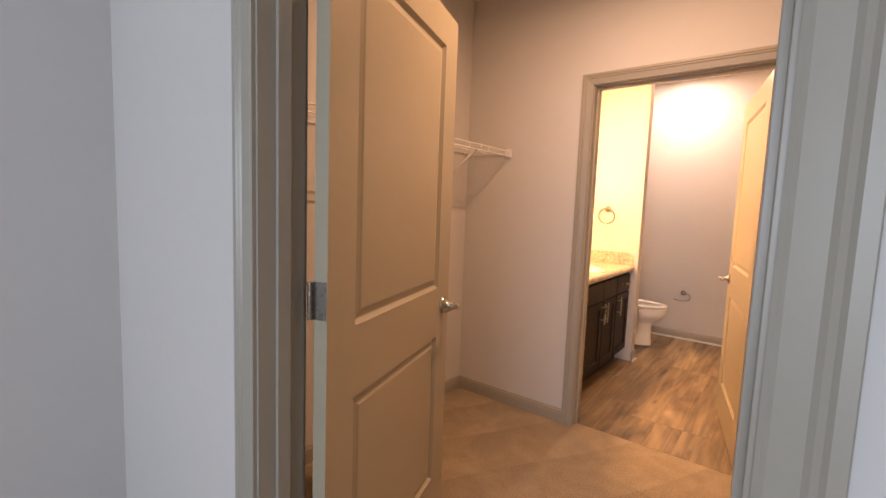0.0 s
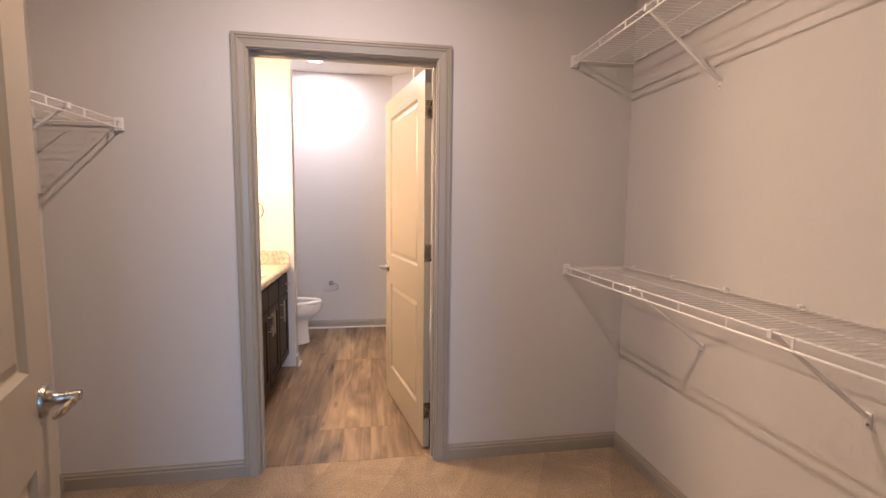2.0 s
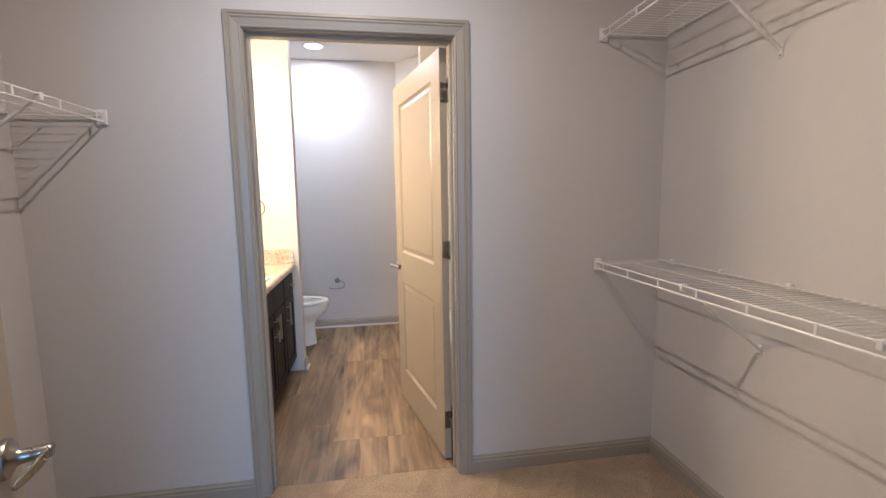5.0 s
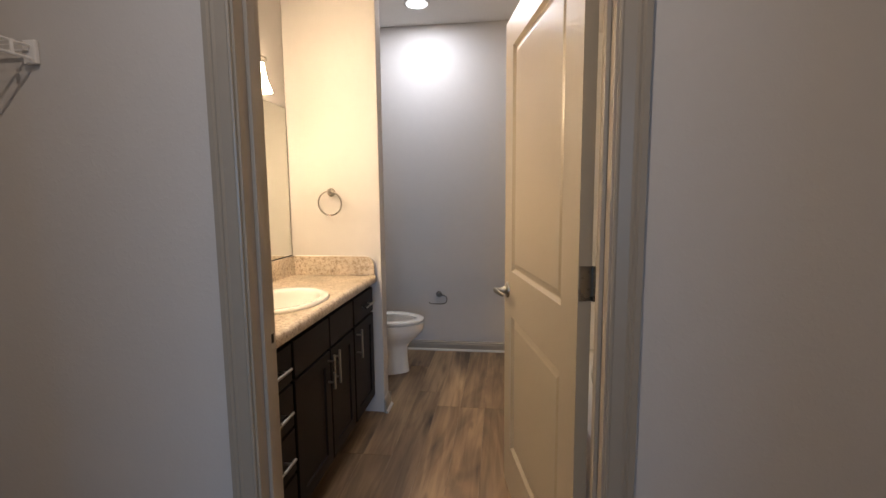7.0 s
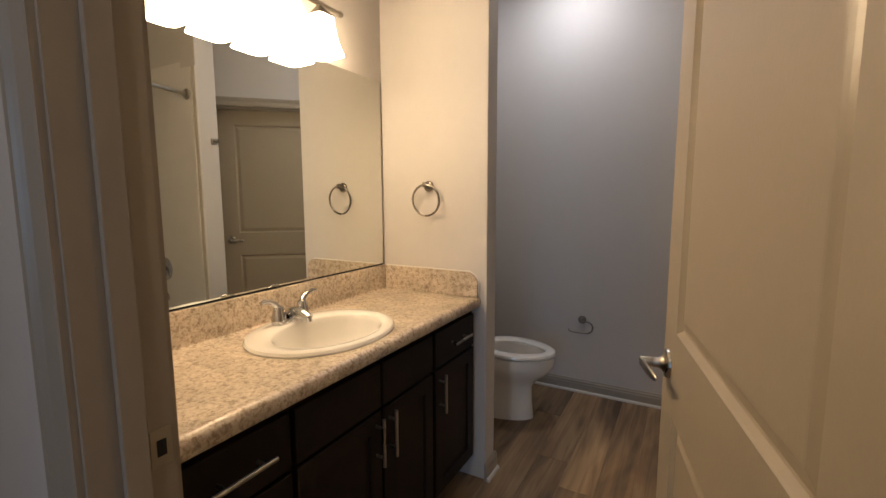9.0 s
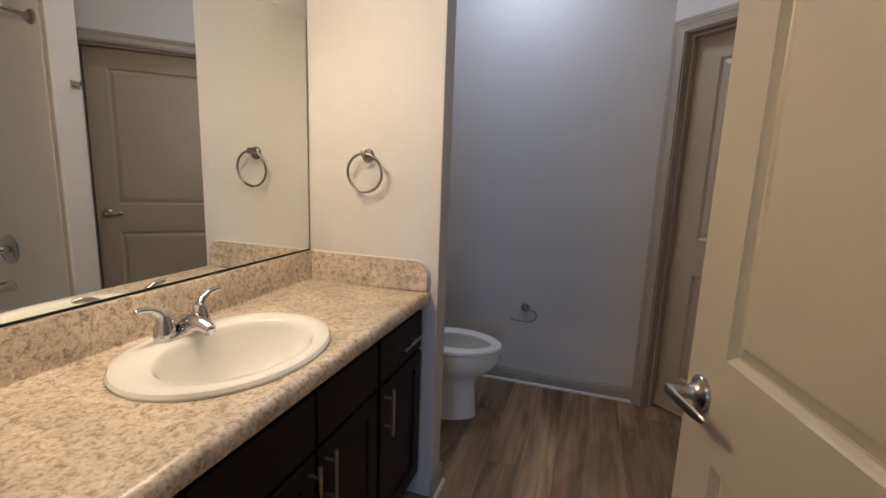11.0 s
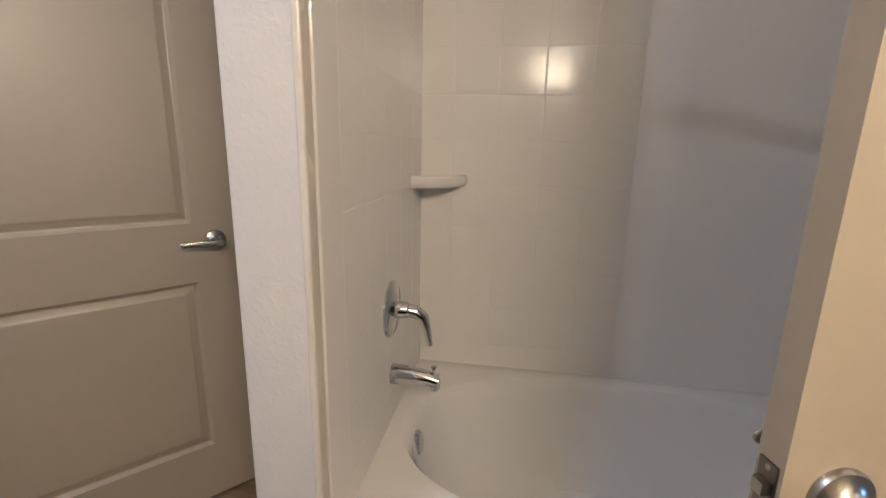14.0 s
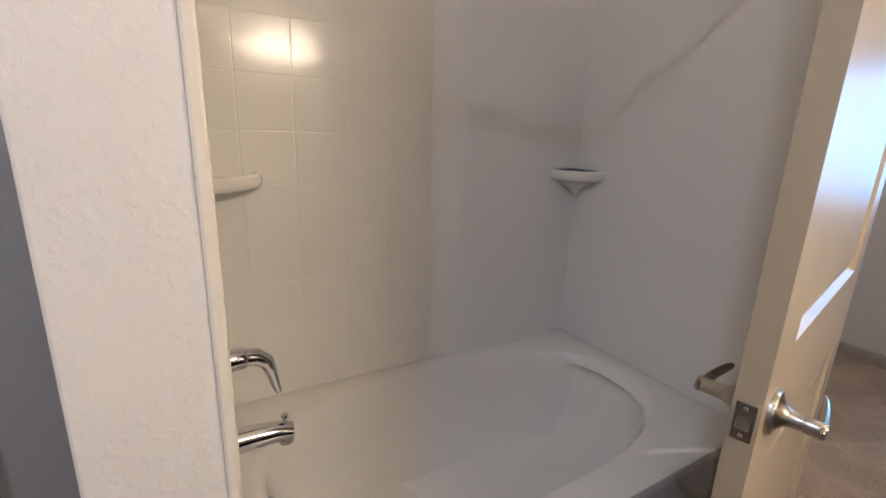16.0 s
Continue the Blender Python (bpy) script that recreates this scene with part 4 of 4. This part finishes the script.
loft(bm, [lid(-0.016), lid(-0.002), [(x, y * 0.96, z) for x, y, z in lid(0.003)]])
part("lid", bm, PORCELAIN, tl, smooth=True)
part("tank", boxes((0.012, 0.185, -0.22, 0.22, 0.40, 0.735), bevel=0.022), PORCELAIN, tl, smooth=True)
part("tank_lid", boxes((0.006, 0.196, -0.232, 0.232, 0.735, 0.768), bevel=0.01), PORCELAIN, tl, smooth=True)
bm = bmesh.new()
tube(bm, [(0.186, -0.15, 0.68), (0.200, -0.15, 0.68), (0.206, -0.13, 0.678), (0.206, -0.085, 0.668)], [0.012, 0.010, 0.007, 0.006], 12)
part("flush_lever", bm, CHROME, tl, smooth=True)
for s in (-1, 1):
    bm = bmesh.new()
    lathe(bm, [(0.013, 0), (0.013, 0.008), (0.009, 0.015), (0, 0.017)], Matrix.Translation((0.33, s * 0.112, 0.0)), 16)
    part("bolt_cap", bm, PORCELAIN, tl, smooth=True)

# ---- bathtub and surround ----
TX0, TX1, TY0, TY1, RIM = 0.150, 1.004, Y_BATH + 0.008, Y_TUB - 0.014, 0.43
tb = thing("bathtub", "white acrylic alcove bathtub with an oval basin", "bathtub")
bm = bmesh.new()


def tub_ring(fx, fy, z, n=192, p=2.6, cx=None, cy=None, hollow=0.0):
    cx = (TX0 + TX1) / 2 + 0.01 if cx is None else cx
    cy = (TY0 + TY1) / 2 + 0.018 if cy is None else cy
    pts = []
    for i in range(n):
        t = 2 * math.pi * i / n
        c, s = math.cos(t), math.sin(t)
        q = (abs(c) ** p + abs(s) ** p) ** (-1 / p)
        a = abs(math.atan2(c, -s))          # moulded hollow of the backrest
        w = min(1, max(0, (0.60 - a) / 0.10))
        w = w * w * (3 - 2 * w) * hollow
        pts.append((cx + fx * q * c, cy + fy * q * s - 0.034 * w, z - 0.006 * w))
    return pts


def rect_ring(i, z, n=192):
    """Rectangle sampled at the same angles as the oval rings."""
    cx, cy = (TX0 + TX1) / 2, (TY0 + TY1) / 2
    hx, hy = (TX1 - TX0) / 2 - i, (TY1 - TY0) / 2 - i
    pts = []
    for k in range(n):
        t = 2 * math.pi * k / n
        c, s = math.cos(t), math.sin(t)
        q = 1 / max(abs(c), abs(s))
        pts.append((cx + hx * q * c, cy + hy * q * s, z))
    return pts


loft(bm, [rect_ring(0.004, 0.0), rect_ring(0.002, RIM - 0.04), rect_ring(0.0, RIM - 0.02), rect_ring(0.004, RIM - 0.006), rect_ring(0.016, RIM), tub_ring(0.350, 0.650, RIM + 0.004), tub_ring(0.334, 0.633, RIM), tub_ring(0.322, 0.618, RIM - 0.02),
          tub_ring(0.319, 0.614, RIM - 0.035), tub_ring(0.316, 0.610, RIM - 0.05, hollow=0.75), tub_ring(0.313, 0.605, RIM - 0.065, hollow=1.0), tub_ring(0.305, 0.593, RIM - 0.12, hollow=1.0), tub_ring(0.285, 0.558, RIM - 0.24, hollow=0.8), tub_ring(0.26, 0.518, RIM - 0.32, hollow=0.4), tub_ring(0.22, 0.438, RIM - 0.36), tub_ring(0.05, 0.118, RIM - 0.372)])
part("tub", bm, ACRYLIC, tb, smooth=True)
bm = bmesh.new()
lathe(bm, [(0, 0.012), (0.03, 0.010), (0.036, 0.004), (0.036, -0.004)], Matrix.Translation((0.575, (TY0 + TY1) / 2 + 0.624, RIM - 0.062)) @ pose(0, 0, 0, 82), 24)
part("overflow_plate", bm, CHROME, tb, smooth=True)
bm = bmesh.new()
lathe(bm, [(0, 0.004), (0.025, 0.003), (0.032, 0.0)], Matrix.Translation((0.575, 3.92, RIM - 0.366)), 24)
part("drain", bm, CHROME, tb, smooth=True)

SUR_H = 2.15
sr = thing("tub_surround", "glossy white moulded tub surround with tile pattern", "tub surround")
XW = 0.996
part("end_panel", boxes((TX0 - 0.005, XW + 0.02, Y_BATH + 0.001, Y_BATH + 0.020, RIM - 0.006, SUR_H), bevel=0.003), ACRYLIC, sr)
Y_STEP, STEP = 3.508, 0.020      # beside the tile field the panel swells out, then runs smooth to a rounded corner
pr = [(X_TUBW - 0.001, Y_TUB - 0.027), (XW, Y_TUB - 0.027), (XW, Y_STEP)]
for i in range(1, 13):
    u = i / 12
    pr.append((XW - STEP * (u * u * (3 - 2 * u)) - 0.006 * math.sin(math.pi * u), Y_STEP - 0.15 * u))
RC = 0.004
for i in range(0, 9):
    t = math.pi / 2 * i / 8
    pr.append((XW - STEP - RC + RC * math.cos(t), Y_BATH + 0.0205 + RC - RC * math.sin(t)))
pr += [(XW - STEP - RC, Y_BATH + 0.0200), (X_TUBW - 0.001, Y_BATH + 0.0200)]
bm = bmesh.new()
loft(bm, [[(x, y, z) for x, y in pr] for z in (RIM - 0.006, SUR_H)])
part("back_panel", bm, ACRYLIC, sr, smooth=True)
part("faucet_panel", boxes((TX0 - 0.012, XW + 0.02, Y_TUB - 0.026, Y_TUB - 0.001, RIM - 0.006, SUR_H), bevel=0.003), ACRYLIC, sr)
bm = boxes((X_NIB - 0.005, X_NIB + 0.030, Y_TUB - 0.028, Y_TUB - 0.012, 0.0, SUR_H), bevel=0.004)
part("edge_bead", bm, BEAD, sr, "cream edge bead")
for x, y, rz, R, foot in ((XW, Y_TUB - 0.027, 180, 0.165, 1.112), (XW - STEP - 0.004, Y_BATH + 0.025, 90, 0.145, 1.060)):
    bm = bmesh.new()
    def q(r, z):
        return [(0, 0, z)] + [(r * math.cos(math.pi / 2 * i / 10), r * math.sin(math.pi / 2 * i / 10), z) for i in range(11)]
    loft(bm, [q(0.08 * R, foot), q(0.28 * R, foot * 0.5 + 0.560), q(0.52 * R, foot * 0.3 + 0.787), q(0.76 * R, 1.129), q(R - 0.008, 1.131), q(R, 1.136), q(R + 0.005, 1.150), q(R + 0.002, 1.166), q(R - 0.008, 1.172), q(R - 0.020, 1.171), q(R - 0.030, 1.162), q(R - 0.045, 1.159)])
    ob = part("corner_shelf", bm, ACRYLIC, sr, "", True)
    ob.matrix_world = pose(x + 0.002, y + (0.002 if rz == 180 else -0.002), -0.014, 0, 0, rz)

# valve and tub spout
VXc = 0.585
tv = thing("tub_valve", "round chrome single-lever tub valve", "tub valve", pose(VXc, Y_TUB - 0.026, 0.79) @ pose(0, 0, 0, 90))
bm = bmesh.new()
lathe(bm, [(0, 0), (0.083, 0), (0.083, 0.004), (0.076, 0.010), (0.04, 0.014), (0.026, 0.018), (0.024, 0.05), (0.02, 0.056), (0, 0.057)], n=40)
part("escutcheon", bm, CHROME, tv, smooth=True)
bm = bmesh.new()
tube(bm, [(0, 0, 0.045), (0.002, -0.004, 0.075), (0.003, -0.02, 0.095), (0.004, -0.05, 0.105), (0.004, -0.085, 0.112), (0.003, -0.105, 0.118)], [0.021, 0.02, 0.018, 0.013, 0.010, 0.007], 16)
part("lever", bm, CHROME, tv, smooth=True)
ts = thing("tub_spout", "chrome tub spout with a diverter knob", "tub spout", pose(VXc + 0.01, Y_TUB - 0.026, 0.579) @ pose(0, 0, 0, 90))
bm = bmesh.new()
tube(bm, [(0, 0, 0), (0, 0, 0.006), (0, 0.0, 0.06), (0, -0.004, 0.11), (0, -0.012, 0.142)], [0.032, 0.031, 0.028, 0.025, 0.022], 20)
tube(bm, [(0, -0.01, 0.128), (0, -0.036, 0.130)], [0.020, 0.018], 18)
part("body", bm, CHROME, ts, smooth=True)
bm = bmesh.new()
tube(bm, [(0, 0.01, 0.128), (0, 0.03, 0.128)], 0.004, 10)
lathe(bm, [(0, 0.012), (0.008, 0.010), (0.009, 0.004), (0.006, 0)], Matrix.Translation((0, 0.028, 0.128)) @ pose(0, 0, 0, -90), 14)
part("diverter_knob", bm, CHROME, ts, smooth=True)

# shower head over the valve
hd = thing("wall_shower", "chrome shower head on a bent wall arm", "shower head", pose(0.62, Y_TUB - 0.026, 2.05) @ pose(0, 0, 0, 90))
bm = bmesh.new()
lathe(bm, [(0, 0), (0.030, 0), (0.030, 0.003), (0.024, 0.009), (0.012, 0.012), (0, 0.012)], n=28)
part("flange", bm, CHROME, hd, smooth=True)
bm = bmesh.new()
tube(bm, [(0, 0, 0.008), (0, 0, 0.05), (0, -0.008, 0.085), (0, -0.028, 0.115), (0, -0.052, 0.135)], 0.0085, 14)
part("arm", bm, CHROME, hd, smooth=True)
bm = bmesh.new()
lathe(bm, [(0, -0.012), (0.012, -0.010), (0.013, 0.012), (0.020, 0.03), (0.036, 0.05), (0.038, 0.062), (0.034, 0.064), (0, 0.064)], Matrix.Translation((0, -0.055, 0.138)) @ pose(0, 0, 0, 40), 28)
part("spray_head", bm, CHROME, hd, smooth=True)

# shower rod
ROD_X, ROD_Z, BOW = 0.19, 1.98, 0.12
rod = thing("shower_rod", "bowed nickel shower curtain rod over the tub", "shower rod")
bm = bmesh.new()
ya, yb = Y_BATH + 0.022, Y_TUB - 0.028
tube(bm, [(ROD_X - BOW * math.sin(math.pi * i / 24), ya + (yb - ya) * i / 24, ROD_Z) for i in range(25)], 0.0125, 14)
part("pole", bm, NICKEL, rod, smooth=True)
for y, s in ((Y_BATH + 0.0205, -90), (Y_TUB - 0.0265, 90)):
    bm = bmesh.new()
    lathe(bm, [(0, 0), (0.036, 0), (0.036, 0.005), (0.03, 0.011), (0.017, 0.016), (0.0165, 0.028), (0, 0.028)], Matrix.Translation((ROD_X, y, ROD_Z)) @ pose(0, 0, 0, s), 28)
    part("flange", bm, NICKEL, rod, smooth=True)

# robe hook on the wall end
hk = thing("robe_hook", "brushed nickel robe hook on the wall end", "robe hook", pose(X_NIB, 4.342, 1.68))
part("plate", boxes((-0.009, -0.0005, -0.021, 0.021, -0.021, 0.021), bevel=0.003), NICKEL, hk)
bm = bmesh.new()
tube(bm, [(-0.008, 0, 0.004), (-0.03, 0, 0.000), (-0.045, 0, -0.004), (-0.055, 0, 0.004), (-0.058, 0, 0.018)], [0.009, 0.0085, 0.008, 0.0075, 0.007], 12)
part("prong", bm, NICKEL, hk, smooth=True)

# ---- bedroom window (behind the walk) ----
wn = thing("window_1", "white framed bedroom window", "window", kind="structure")
for nm, bx in (("frame_left", (-0.6, -0.54, BED_Y0 - 0.09, BED_Y0 - 0.02, 0.7, 2.2)), ("frame_right", (1.04, 1.1, BED_Y0 - 0.09, BED_Y0 - 0.02, 0.7, 2.2)), ("frame_top", (-0.54, 1.04, BED_Y0 - 0.09, BED_Y0 - 0.02, 2.14, 2.2)),
               ("frame_bottom", (-0.54, 1.04, BED_Y0 - 0.09, BED_Y0 - 0.02, 0.7, 0.76)), ("mullion", (0.22, 0.28, BED_Y0 - 0.09, BED_Y0 - 0.02, 0.76, 2.14))):
    part(nm, boxes(bx, bevel=0.003), WHITE, wn)

# ---- moulded tiles of the surround ----
T, G = 0.1525, 0.0016


def tile_mesh():
    bm = bmesh.new()
    h = T / 2 - G / 2
    rings = [[(sx * (h - i), sz * (h - i), z) for sx, sz in ((-1, -1), (1, -1), (1, 1), (-1, 1))] for i, z in ((0, 0.0), (0.0008, 0.0003), (0.0028, 0.0006))]
    loft(bm, rings, cap0=False)
    me = bpy.data.meshes.new("tile")
    bm.to_mesh(me)
    bm.free()
    me.materials.append(ACRYLIC)
    return me


TILE = tile_mesh()
Z_T0 = 1.427 - 6 * T
for r in range(11):
    z = Z_T0 + (r + 0.5) * T
    for c in range(5):     # back wall, from the faucet corner
        ob = new("tile", TILE)
        ob.matrix_world = pose(XW, 3.975 + 1.5 * T - 0.006 - c * T, z) @ Matrix(((0, 0, -1, 0), (1, 0, 0, 0), (0, -1, 0, 0), (0, 0, 0, 1)))
        ob.parent = sr
    for c in range(5):     # faucet wall
        ob = new("tile", TILE)
        ob.matrix_world = pose(XW - (c + 0.5) * T + 0.006, Y_TUB - 0.026, z) @ Matrix(((1, 0, 0, 0), (0, 0, -1, 0), (0, 1, 0, 0), (0, 0, 0, 1)))
        ob.parent = sr

# ---- floor planks of the bathroom ----
PW, PL = 0.152, 1.22


def plank_mesh(length):
    bm = bmesh.new()
    hx, hy = PW / 2 - 0.0003, length / 2 - 0.0003
    rings = [[(sx * (hx - i), sy * (hy - i), z) for sx, sy in ((-1, -1), (1, -1), (1, 1), (-1, 1))] for i, z in ((0, -0.006), (0, -0.0004), (0.0006, 0.0))]
    loft(bm, rings, cap0=False)
    me = bpy.data.meshes.new("plank")
    bm.to_mesh(me)
    bm.free()
    me.materials.append(PLANK)
    return me


meshes = {}
rng = random.Random(4)
x = X_MIR - 0.05
row = 0
while x < 1.9:
    y = 2.737
    first = rng.choice((0.35, 0.55, 0.8, 1.0, 1.22))
    top = 5.40 if x < 0 else 5.6
    while y < top:
        ln_ = first if y < 2.74 else PL
        if ln_ not in meshes:
            meshes[ln_] = plank_mesh(ln_)
        ob = new("plank", meshes[ln_])
        ob.matrix_world = pose(x + PW / 2, y + ln_ / 2, 0)
        ob.parent = floor_bath
        y += ln_
    x += PW
